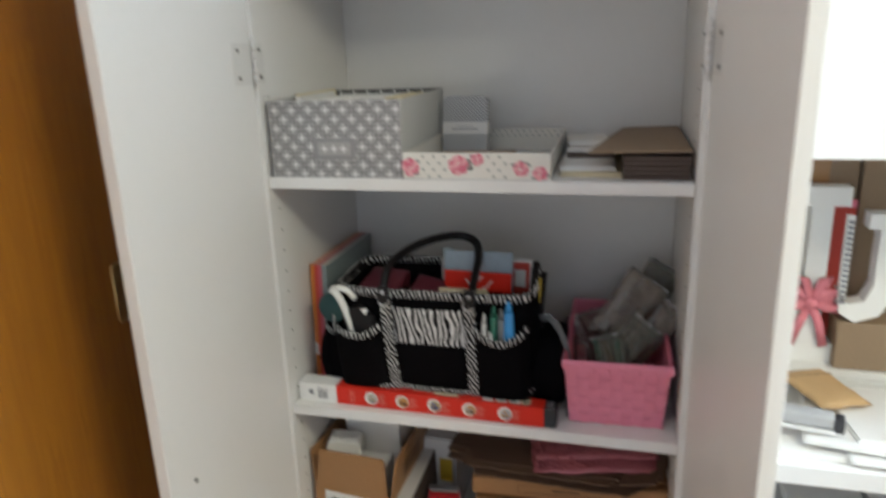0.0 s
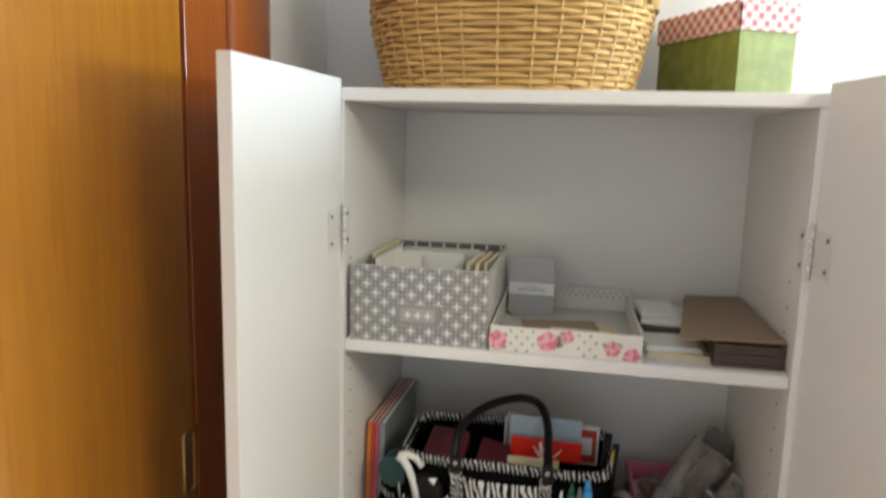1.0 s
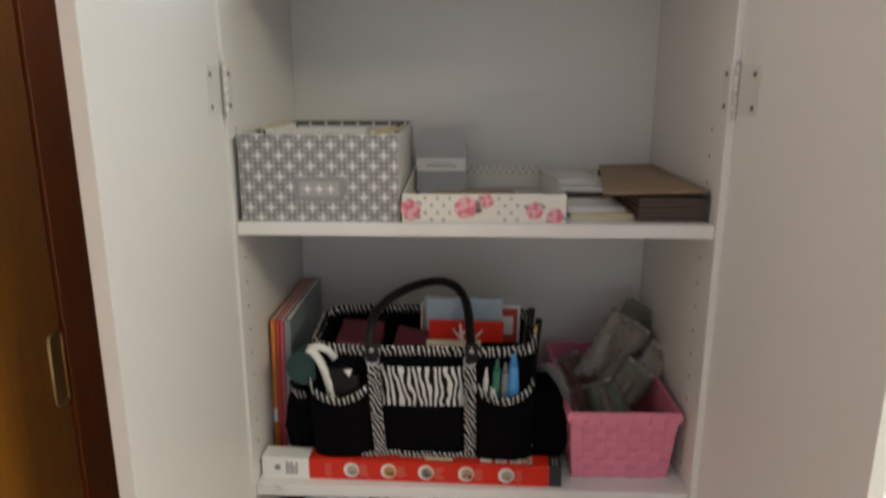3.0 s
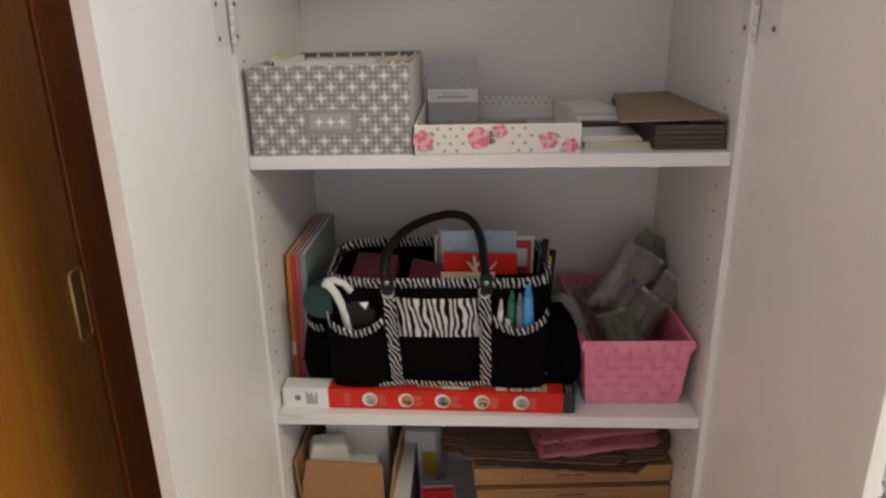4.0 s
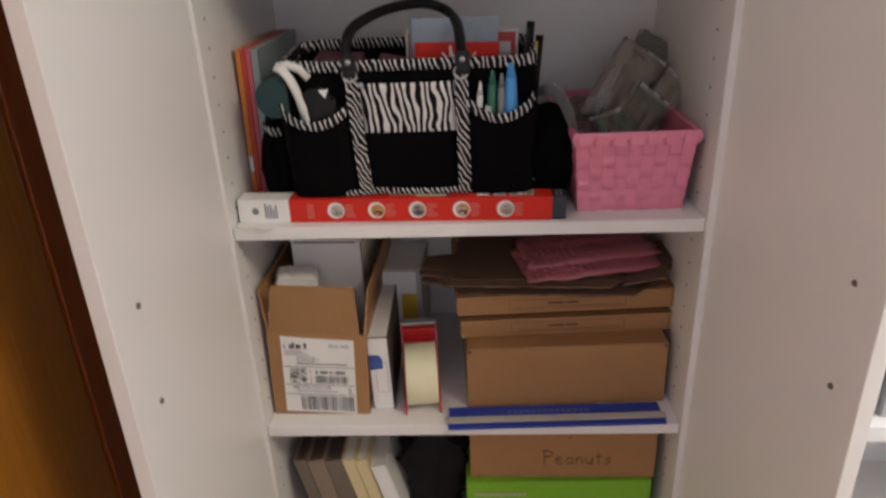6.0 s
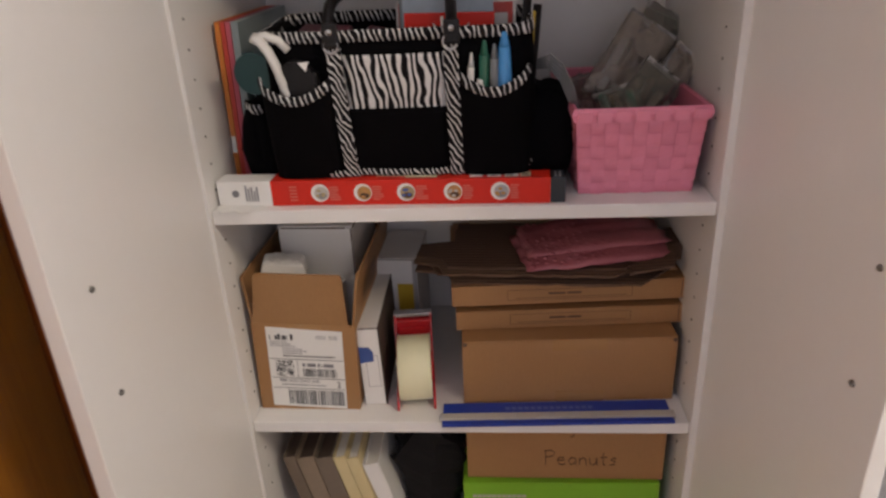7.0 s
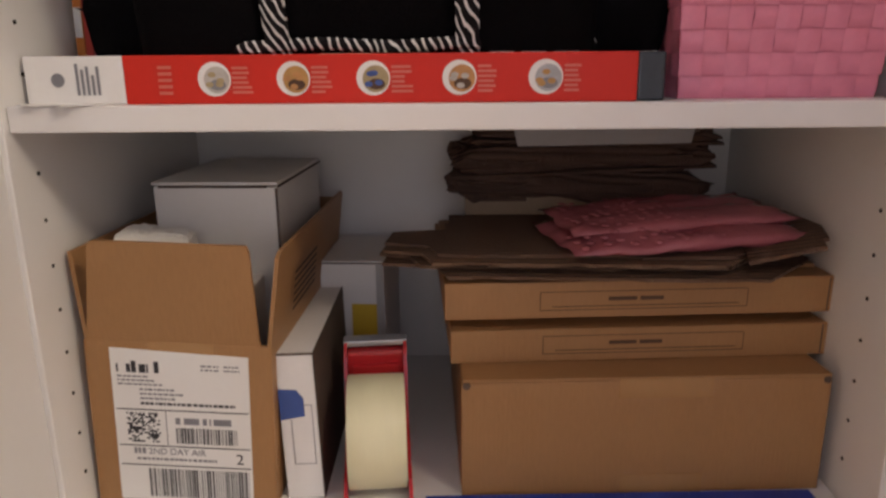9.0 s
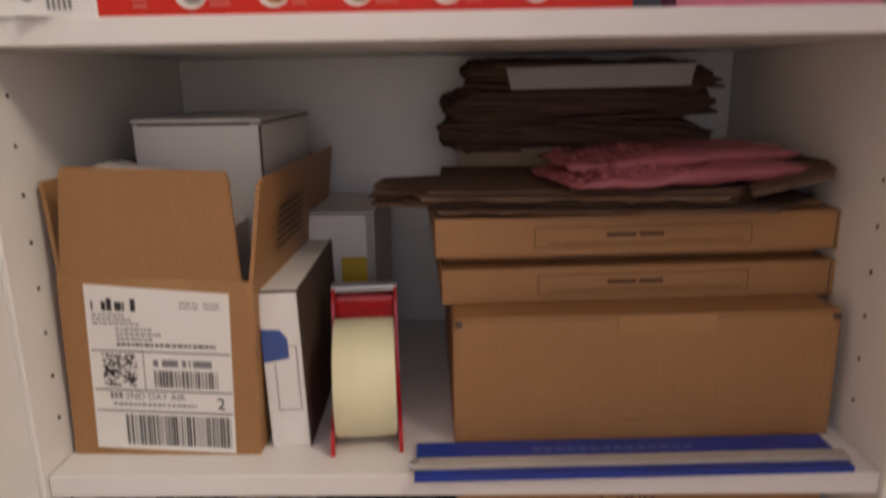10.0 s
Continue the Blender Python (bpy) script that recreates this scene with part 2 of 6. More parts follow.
M["cyan_plastic"] = plain("light_blue_plastic", (0.06, 0.28, 0.62), 0.25, 0.06)
M["teal"] = plain("dark_teal_plastic", (0.012, 0.06, 0.065), 0.3, 0.08)
M["green_pen"] = plain("green_plastic", (0.02, 0.13, 0.08), 0.3, 0.06)
M["grey_plastic"] = plain("grey_plastic", (0.17, 0.18, 0.19), 0.35, 0.08)
M["pale_plastic"] = plain("off_white_plastic", (0.70, 0.69, 0.66), 0.4, 0.04)
M["orange"] = plain("orange_book_spine", (0.62, 0.20, 0.03), 0.45, 0.06)
M["scarlet"] = plain("scarlet_book_spine", (0.52, 0.05, 0.03), 0.45, 0.06)
M["magenta"] = plain("pink_book_spine", (0.50, 0.09, 0.13), 0.45, 0.06)
M["slate"] = plain("grey_blue_cover", (0.24, 0.29, 0.30), 0.35, 0.15, 30, 14, 0.15, 0.03)
M["pink"] = plain("pink_woven_strap", (0.80, 0.26, 0.37), 0.32, 0.06, 300, 20, 0.06, 0.12, 0, (1, 1, 1), 0, 0.06)
M["pink_dark"] = plain("pink_strap_backing", (0.72, 0.205, 0.30), 0.6, 0.06)
M["bubble"] = plain("pink_bubble_film", (0.42, 0.125, 0.150), 0.22, 0.12, 120, 20, 0.15, 0.3)
M["film_bag"] = film("clear_plastic_film", (0.40, 0.35, 0.30))
M["film_green"] = film("greenish_plastic_film", (0.21, 0.21, 0.17))
M["film_rose"] = film("rosy_plastic_film", (0.30, 0.17, 0.16))
M["roll"] = plain("pale_yellow_tape_roll", (0.80, 0.77, 0.52), 0.38, 0.03, 60, 14, 0.05, 0.02, 0, (6, 1, 1))
M["yellow"] = plain("yellow_print", (0.70, 0.48, 0.04), 0.5, 0.06)
M["lime"] = plain("lime_green_card", (0.20, 0.46, 0.02), 0.45, 0.05)
M["dark_file"] = plain("brown_grey_box_file", (0.175, 0.135, 0.100), 0.6, 0.15, 150, 15, 0.15, 0.1)
M["file_tan"] = plain("faded_brown_folder", (0.25, 0.190, 0.135), 0.6, 0.15, 150, 15, 0.15, 0.1)
M["buff"] = plain("buff_folder", (0.66, 0.55, 0.30), 0.65, 0.05, 200, 10, 0.08, 0.05)
M["black_bag"] = plain("black_nylon", (0.007, 0.007, 0.009), 0.6, 0.2, 200, 15, 0.1, 0.4, 0.0, (1, 1, 1), 0.0, 0.0, 0.2)
M["rail"] = plain("grey_clear_plastic", (0.50, 0.47, 0.42), 0.2, 0.08)
M["tan"] = plain("tan_envelope", (0.55, 0.37, 0.18), 0.6, 0.05)
M["fabric_red"] = plain("red_cloth", (0.62, 0.20, 0.24), 0.8, 0.1)
M["grey_card"] = plain("grey_card", (0.42, 0.42, 0.42), 0.6, 0.06)
food = [plain("photo_%s" % n, c, 0.4, 0.4, 140, 60, 0.5, 0.02) for n, c in
        (("cake", (0.50, 0.47, 0.43)), ("toast", (0.50, 0.27, 0.08)), ("plate", (0.40, 0.31, 0.16)), ("roast", (0.52, 0.25, 0.08)), ("pastry", (0.44, 0.45, 0.48)))]


# ---- building helpers ----
def mesh_of(name, bm, material, smooth=False):
    me = bpy.data.meshes.new(name)
    bm.normal_update()
    bm.to_mesh(me)
    bm.free()
    if material is not None:
        me.materials.append(material)
    if smooth:
        for p in me.polygons:
            p.use_smooth = True
    return me


def thing(name, loc, label, category, group="", rz=0.0, rx=0.0, ry=0.0, kind=""):
    ob = new(name)
    ob.empty_display_size = 0.02
    ob.matrix_basis = pose(*loc, rx, ry, rz)
    return tagged(ob, label, category, group, kind)


def part(name, bm, material, parent, label="", smooth=False):
    ob = new(name, mesh_of(name, bm, material, smooth))
    ob.parent = parent
    return tagged(ob, label) if label else ob


def box(x0, x1, y0, y1, z0, z1, r=0.0, seg=2, bm=None):
    own = bm is None
    b = bmesh.new()
    bmesh.ops.create_cube(b, size=1.0)
    bmesh.ops.transform(b, matrix=Matrix.LocRotScale(((x0 + x1) / 2, (y0 + y1) / 2, (z0 + z1) / 2), None, (x1 - x0, y1 - y0, z1 - z0)), verts=b.verts)
    if r:
        bmesh.ops.bevel(b, geom=b.edges[:], offset=r, segments=seg, affect="EDGES", profile=0.7)
    if own:
        return b
    tmp = bpy.data.meshes.new("tmp")
    b.to_mesh(tmp)
    b.free()
    bm.from_mesh(tmp)
    bpy.data.meshes.remove(tmp)
    return bm


def cyl(p, q, r, n=16, r2=None, bm=None):
    """A round bar from p to q."""
    bm = bm or bmesh.new()
    p, q = Vector(p), Vector(q)
    m = Matrix.Translation((p + q) / 2) @ (q - p).to_track_quat("Z", "Y").to_matrix().to_4x4()
    bmesh.ops.create_cone(bm, cap_ends=True, segments=n, radius1=r, radius2=r if r2 is None else r2, depth=(q - p).length, matrix=m)
    return bm


def tube(path, r, n=8, closed=False, flat=1.0, bm=None):
    """A bar of round or flattened section along a list of points."""
    bm = bm or bmesh.new()
    path = [Vector(p) for p in path]
    rings = []
    count = len(path)
    for i, p in enumerate(path):
        a, b = (path[(i - 1) % count], path[(i + 1) % count]) if closed else (path[max(i - 1, 0)], path[min(i + 1, count - 1)])
        d = (b - a).normalized()
        side = d.cross(Vector((0, 0, 1)))
        if side.length < 0.05:
            side = d.cross(Vector((0, 1, 0)))
        side.normalize()
        up = side.cross(d).normalized()
        rings.append([bm.verts.new(p + side * r * flat * math.cos(t) + up * r * math.sin(t)) for t in (2 * math.pi * k / n for k in range(n))])
    pairs = list(zip(rings, rings[1:])) + ([(rings[-1], rings[0])] if closed else [])
    for u, v in pairs:
        for k in range(n):
            bm.faces.new((u[k], u[(k + 1) % n], v[(k + 1) % n], v[k]))
    if not closed:
        bm.faces.new(rings[0][::-1])
        bm.faces.new(rings[-1])
    bmesh.ops.recalc_face_normals(bm, faces=bm.faces)
    return bm


def plate(outline, y0, y1, bm=None):
    """A slab from an outline in x and z, from y0 (front) to y1."""
    bm = bm or bmesh.new()
    f = [bm.verts.new((x, y0, z)) for x, z in outline]
    b = [bm.verts.new((x, y1, z)) for x, z in outline]
    bm.faces.new(f)
    bm.faces.new(b[::-1])
    n = len(outline)
    for i in range(n):
        bm.faces.new((f[i], b[i], b[(i + 1) % n], f[(i + 1) % n]))
    bmesh.ops.recalc_face_normals(bm, faces=bm.faces)
    return bm


def slab(outline, z0, z1, wave=0.0, seed=0):
    """A sheet from an outline in x and y, lying between z0 and z1; wave bends it."""
    bm = bmesh.new()
    lo = [bm.verts.new((x, y, z0)) for x, y in outline]
    hi = [bm.verts.new((x, y, z1)) for x, y in outline]
    bm.faces.new(hi)
    bm.faces.new(lo[::-1])
    n = len(outline)
    for i in range(n):
        bm.faces.new((lo[i], lo[(i + 1) % n], hi[(i + 1) % n], hi[i]))
    bmesh.ops.recalc_face_normals(bm, faces=bm.faces)
    if wave:
        bmesh.ops.triangulate(bm, faces=bm.faces[:])
        bmesh.ops.subdivide_edges(bm, edges=bm.edges[:], cuts=3, use_grid_fill=True)
        for v in bm.verts:
            v.co.z += wave * noise.noise(Vector((v.co.x * 14 + seed, v.co.y * 14, seed)))
    return bm


def disc(cx, cz, r, y, n=14, squash=1.0, bm=None):
    bm = bm or bmesh.new()
    bm.faces.new([bm.verts.new((cx + r * math.cos(-t), y, cz - squash * r * math.sin(-t))) for t in (-2 * math.pi * k / n for k in range(n))])
    return bm


def bar(bm, x0, x1, z0, z1, y):
    """A printed bar on a face that looks to -y."""
    bm.faces.new([bm.verts.new(c) for c in ((x0, y, z0), (x1, y, z0), (x1, y, z1), (x0, y, z1))])


def text_part(name, words, size, loc, material, parent, rx=90.0, rz=0.0, shear=0.0):
    cu = bpy.data.curves.new(name, "FONT")
    cu.body, cu.size, cu.shear, cu.extrude = words, size, shear, 0.0001
    tmp = new(name + "_tmp", cu)
    me = bpy.data.meshes.new_from_object(tmp.evaluated_get(bpy.context.evaluated_depsgraph_get()))
    bpy.data.objects.remove(tmp)
    me.materials.clear()
    me.materials.append(material)
    ob = new(name, me)
    ob.parent = parent
    ob.matrix_basis = pose(*loc, rx, 0, rz)
    return ob


def cushion(w, d, h, n=14, crumple=0.15, seed=0.0, power=2.6):
    """A soft pillow-like packet, w wide, d deep and h thick, lying flat about its centre."""
    bm = bmesh.new()
    grid = {}
    for s in (1, -1):
        for i in range(n + 1):
            for j in range(n + 1):
                u, v = 2 * i / n - 1, 2 * j / n - 1
                if s < 0 and (i in (0, n) or j in (0, n)):
                    grid[s, i, j] = grid[1, i, j]
                    continue
                k = max(0.0, (1 - abs(u) ** power) * (1 - abs(v) ** power))
                c = crumple * h * noise.noise(Vector((u * 2.6 + seed, v * 2.6, s + seed))) + crumple * 0.6 * h * noise.noise(Vector((u * 7 + seed, v * 7, s + seed)))
                e = 1 + 0.06 * noise.noise(Vector((u * 2 + seed, v * 2, 9.0)))
                grid[s, i, j] = bm.verts.new((u * w / 2 * e, v * d / 2 * e, s * h / 2 * k ** 0.5 + c))
        for i in range(n):
            for j in range(n):
                f = (grid[s, i, j], grid[s, i + 1, j], grid[s, i + 1, j + 1], grid[s, i, j + 1])
                bm.faces.new(f if s > 0 else f[::-1])
    return bm


# ---- the room ----
def structure(name, bm, material, label, category):
    return tagged(new(name, mesh_of(name, bm, material)), label, category, "", "structure")


XL, XR, YB, YF, ZC = -0.155, 2.40, 0.345, -3.0, 2.45
structure("floor", box(XL - 0.1, XR + 0.1, YF - 0.1, YB + 0.1, -0.05, 0.0), M["floor"], "dark wooden floor of the room", "floor")
structure("ceiling", box(XL - 0.1, XR + 0.1, YF - 0.1, YB + 0.1, ZC, ZC + 0.05), M["ceiling"], "plain white painted ceiling over the room", "ceiling")
structure("wall_north", box(XL - 0.1, XR + 0.1, YB, YB + 0.1, 0, ZC), M["wall"], "bright white painted wall behind the cabinet", "wall")
sb = box(XL - 0.1, -0.05, YF - 0.1, YF, 0, ZC)
box(1.55, XR + 0.1, YF - 0.1, YF, 0, ZC, bm=sb)
box(-0.05, 1.55, YF - 0.1, YF, 0, 1.02, bm=sb)
box(-0.05, 1.55, YF - 0.1, YF, 2.22, ZC, bm=sb)
structure("wall_south", sb, M["wall"], "white painted wall with a wide window opening", "wall")
win2 = thing("window_2", (0.75, YF - 0.08, 1.62), "wide white framed window letting in daylight", "window", kind="structure")
for a in ((-0.80, -0.75, 0, 0.05, -0.6, 0.6), (0.75, 0.80, 0, 0.05, -0.6, 0.6), (-0.75, 0.75, 0, 0.05, 0.55, 0.6), (-0.75, 0.75, 0, 0.05, -0.6, -0.55)):
    part("window_frame", box(*a, 0.004), M["melamine"], win2)
# side wall with a doorway
wb = box(XL - 0.1, XL, -0.02, YB, 0, ZC)
box(XL - 0.1, XL, YF, -1.02, 0, ZC, bm=wb)
box(XL - 0.1, XL, -1.02, -0.02, 2.10, ZC, bm=wb)
structure("wall_west", wb, M["wall"], "white painted side wall with a doorway", "wall")
# side wall with the window opening
eb = box(XR, XR + 0.1, YF, -0.22, 0, ZC)
box(XR, XR + 0.1, 0.32, YB, 0, ZC, bm=eb)
box(XR, XR + 0.1, -0.22, 0.32, 0, 1.45, bm=eb)
box(XR, XR + 0.1, -0.22, 0.32, 2.25, ZC, bm=eb)
structure("wall_east", eb, M["wall"], "white painted wall with a window opening", "wall")
win = thing("window_1", (XR + 0.03, 0.05, 1.85), "white framed window letting in daylight", "window", kind="structure")
for a in ((0, 0.05, -0.27, -0.24, -0.40, 0.40), (0, 0.05, 0.24, 0.27, -0.40, 0.40), (0, 0.05, -0.24, 0.24, 0.36, 0.40), (0, 0.05, -0.24, 0.24, -0.40, -0.36)):
    part("window_frame", box(*a, 0.004), M["melamine"], win)

# wooden door in the side wall, with its casing
door = thing("door_1", (XL, 0, 0), "orange varnished wooden door in the side wall, closed", "door", kind="structure")
part("door_leaf", box(-0.04, 0.004, -0.98, -0.1345, 0.005, 2.05, 0.003), M["door_wood"], door)
part("jamb", box(-0.075, -0.042, -0.150, -0.035, 0.0, 2.05), M["casing"], door)
pull_path = []
for cy, cz, a0 in ((0.007, 0.032, 0), (-0.007, 0.032, 90), (-0.007, -0.032, 180), (0.007, -0.032, 270)):
    pull_path += [(0.0045, -0.1475 + cy + 0.005 * math.cos(radians(a0 + 18 * k)), 1.345 + cz + 0.007 * math.sin(radians(a0 + 18 * k))) for k in range(6)]
pull = part("flush_pull", tube(pull_path, 0.0020, 8, True), M["brass"], door, "brass flush door pull", True)
cup = bmesh.new()
rings = [[cup.verts.new((x, -0.1475 + (y + 0.1475) * k, 1.345 + (z - 1.345) * k)) for _, y, z in pull_path] for x, k in ((0.0048, 1.0), (0.0042, 0.86), (0.0041, 0.5))]
for u, v in zip(rings, rings[1:]):
    for k in range(len(u)):
        cup.faces.new((u[k], u[(k + 1) % len(u)], v[(k + 1) % len(u)], v[k]))
cup.faces.new(rings[-1])
bmesh.ops.recalc_face_normals(cup, faces=cup.faces)
part("pull_cup", cup, M["brass"], pull, "", True)


def casing_board(y0, y1, x1, z0, z1, r):
    b = box(-0.012, x1, y0, y1, z0, z1)
    side = [e for e in b.edges if abs(e.verts[0].co.x - x1) < 1e-5 and abs(e.verts[1].co.x - x1) < 1e-5]
    bmesh.ops.bevel(b, geom=side, offset=r, segments=5, affect="EDGES", profile=0.5)
    return b


part("door_stop", casing_board(-0.1300, -0.0335, 0.0065, 0, 2.09, 0.0012), M["casing"], door)
part("casing", casing_board(-0.033, 0.078, 0.020, 0, 2.16, 0.013), M["casing"], door, "", True)
part("head_casing", box(-0.012, 0.018, -1.02, -0.035, 2.05, 2.16, 0.006), M["casing"], door)

# ---- the cabinet ----
W, D = 0.58, 0.325
SH1, SH2, SH3, BOT = 1.474, 1.1105, 0.804, 0.47
T = 0.0155
cab = thing("storage_cabinet", (0, 0, 0), "tall white melamine storage cabinet with both doors open", "cabinet")
part("side_panel", box(-T, 0.0, 0.0, D + 0.004, 0.0, 1.8005, 0.0012), M["melamine"], cab)
part("side_panel", box(W, W + T, 0.0, D + 0.004, 0.0, 1.8005, 0.0012), M["melamine"], cab)
part("top_panel", box(-T, W + T, 0.0, D + 0.004, 1.801, 1.818, 0.0015), M["melamine"], cab)
part("back_panel", box(0.0005, W - 0.0005, D, D + 0.004, 0.06, 1.800), M["melamine"], cab)
for z in (SH1, SH2, SH3):
    part("shelf", box(0.0006, W - 0.0006, 0.005, D - 0.001, z - 0.0165, z, 0.0015), M["melamine"], cab)
part("shelf", box(0.0006, W - 0.0006, 0.005, D - 0.001, BOT - 0.0165, BOT, 0.0015), M["melamine"], cab)
part("floor_panel", box(0.0006, W - 0.0006, 0.002, D - 0.001, 0.06, 0.076, 0.0015), M["melamine"], cab)
part("plinth", box(0.0006, W - 0.0006, 0.03, 0.046, 0.0, 0.06, 0.001), M["melamine"], cab)
hole_bm = cyl((0, 0, 0), (0.0006, 0, 0), 0.0015, 8)
hole_mesh = mesh_of("pin_hole", hole_bm, M["dark_hole"])
for x, ys in ((0.0, (0.029,)), (W - 0.0006, (0.047,))):
    for y in ys:
        for k in range(34):
            z = 1.585 - 0.0325 * k
            if min(abs(z - s + 0.008) for s in (SH1, SH2, SH3)) < 0.016 or z < 0.65:
                continue
            o = new("pin_hole", hole_mesh)
            o.parent, o.location = cab, (x, y, z)
screw_mesh = mesh_of("screw", cyl((0, 0, 0), (0.0018, 0, 0), 0.0032, 12, 0.0024), M["steel_dark"], True)


def cabinet_door(x, inward, angle, screws, wide=0.290):
    """inward: +1 where the inner face looks to +x. The door hangs from the front edge at x, swung by angle degrees from square."""
    s = -inward
    b = box(min(0, s * 0.0155), max(0, s * 0.0155), -wide, 0.0015, 0.05, 1.829, 0.0014)
    d = part("door", b, M["melamine"], cab, "white cabinet door standing open")
    d.matrix_basis = pose(x, -0.002, 0, 0, 0, angle)
    for y, z in screws:
        o = new("handle_screw", screw_mesh)
        o.parent, o.matrix_basis = d, pose(0, y, z, 0, 0, 0 if inward > 0 else 180)
    return d


cabinet_door(-0.0035, 1, 0.0, ((-0.242, 1.140), (-0.242, 1.036)))
cabinet_door(0.5885, -1, 6.8, ((-0.252, 1.155), (-0.252, 1.051)), 0.290)


def hinge(x, inward, z):
    h = new("hinge")
    h.parent, h.location = cab, (x, 0, z)
    tagged(h, "small steel face hinge")
    s = inward
    part("hinge_plate", box(min(0, s * 0.0008), max(0, s * 0.0008), 0.002, 0.024, -0.026, 0.026), M["hinge_steel"], h)
    q = part("hinge_plate", box(min(0, s * 0.0008), max(0, s * 0.0008), -0.048, -0.004, -0.027, 0.027), M["hinge_steel"], h)
    if s > 0:
        q.matrix_basis = pose(-0.0035, 0, 0)
    else:
        q.matrix_basis = pose(0.0085, 0, 0, 0, 0, 6.8)
    kx = s * 0.0018 if s > 0 else 0.0045
    for k in range(5):
        part("knuckle", cyl((kx, -0.003, -0.027 + 0.0109 * k), (kx, -0.003, -0.0167 + 0.0109 * k), 0.0030, 12), M["hinge_steel"], h, "", True)
    for z0, z1 in ((-0.034, -0.027), (0.0275, 0.0345)):
        part("pin_tip", cyl((kx, -0.003, z0), (kx, -0.003, z1), 0.0022, 10), M["hinge_steel"], h, "", True)
    for y in (0.012, -0.037):
        for dz in (-0.018, 0.018):
            o = new("screw", screw_mesh)
            o.parent, o.matrix_basis = h, pose(s * 0.0005, y, dz, 0, 0, 0 if s > 0 else 180)
            if s > 0 and y < 0:
                o.matrix_basis = pose(-0.0033, y, dz)
            if s < 0 and y < 0:
                o.matrix_basis = pose(0.0085, 0, 0, 0, 0, 6.8) @ pose(s * 0.0005, y, dz, 0, 0, 180)


for z in (1.632, 0.30):
    hinge(0.0, 1, z)
    hinge(W, -1, z)

# ---- things on top of the cabinet ----
TOP = 1.818


def wicker_basket(loc):
    b = thing("wicker_basket", loc, "large oval honey-coloured wicker basket on the cabinet", "basket")
    ax0, ay0 = 0.179, 0.132

    def edge(t, z, off=0.0):
        g = 1 + 0.12 * min(1.0, z / 0.10) + 0.10 * z
        ca, sa = math.cos(t), math.sin(t)
        k = 2 / 2.6
        return Vector(((ax0 * g + off) * abs(ca) ** k * (1 if ca > 0 else -1), (ay0 * g + off) * abs(sa) ** k * (1 if sa > 0 else -1), z))

    stakes = 16
    part("basket_base", slab([tuple(edge(2 * math.pi * k / 60, 0.0, -0.004)[:2]) for k in range(60)], 0.0, 0.008), M["wicker"], b)
    # inner sheet behind the weave; its dark colour stands in for shade
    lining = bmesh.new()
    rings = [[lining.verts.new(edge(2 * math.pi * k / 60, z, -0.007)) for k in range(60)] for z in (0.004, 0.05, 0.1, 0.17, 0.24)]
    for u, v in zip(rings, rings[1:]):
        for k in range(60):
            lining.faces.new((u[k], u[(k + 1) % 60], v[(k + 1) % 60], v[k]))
    part("lining", lining, M["wicker_shaded"], b, "inside of the basket, shade put into its colour")
    for i in range(stakes):
        t = 2 * math.pi * (i + 0.35) / stakes
        path = [edge(t, z, -0.0015 if z < 0.1 else 0.0) for z in (0.004, 0.03, 0.06, 0.09, 0.12, 0.15, 0.18, 0.21, 0.24)]
        s = bmesh.new()
        d = (edge(t + 0.01, 0.1) - edge(t - 0.01, 0.1)).normalized()
        out = Vector((d.y, -d.x, 0))
        for q in (-0.0105, -0.0035, 0.0035, 0.0105):
            tube([p + d * q for p in path[4:]], 0.0033, 6, bm=s)
        part("stake", s, M["wicker_pale"], b, "", True)
    fine = 40
    for i in range(fine):
        t = 2 * math.pi * i / fine
        part("stake", tube([edge(t, z) for z in (0.003, 0.03, 0.06, 0.09, 0.122)], 0.0017, 6), M["wicker_pale"], b, "", True)
    for r in range(15):
        n = fine * 6
        pts = []
        for k in range(n):
            t = 2 * math.pi * k / n
            w = 0.0019 * math.cos(fine * t / 2 + math.pi * r)
            pts.append(edge(t, 0.005 + 0.0079 * r + 0.0011 * noise.noise(Vector((t * 4, r * 3.1, 0))), w))
        part("strand", tube(pts, 0.0038 + 0.0004 * noise.noise(Vector((r * 1.7, 2, 0))), 6, True, 0.5), M["wicker"], b, "", True)
    rows = [(0.134, 0.0155, 0.0070, 4), (0.160, 0.0085, 0.006, 2), (0.186, 0.0145, 0.0070, 4), (0.212, 0.0085, 0.006, 2), (0.230, 0.0080, 0.006, 2)]
    for r, (z, half, swing, strips) in enumerate(rows):
        n = stakes * 8
        for q in range(strips):
            lift = (2 * q + 1 - strips) / strips * half
            pts = []
            for k in range(n):
                t = 2 * math.pi * (k + 0.35 * 8) / n
                w = swing * math.cos(stakes * t / 2 + math.pi * r)
                pts.append(edge(t, z + lift + 0.0009 * noise.noise(Vector((t * 5, r * 3.1, q))) + 0.0006 * math.sin(stakes * t), w + 0.0005))
            part("band_strip", tube(pts, half / strips * 1.04, 6, True, 0.40), M["wicker_pale"], b, "", True)
    for k in range(3):
        part("rim", tube([edge(2 * math.pi * i / 90, 0.243 + 0.006 * (k % 2), 0.004 - 0.005 * k) + Vector((0, 0, 0.002 * math.sin(i * 1.4 + k * 2))) for i in range(90)], 0.006, 8, True), M["wicker_pale"], b, "", True)
    return b


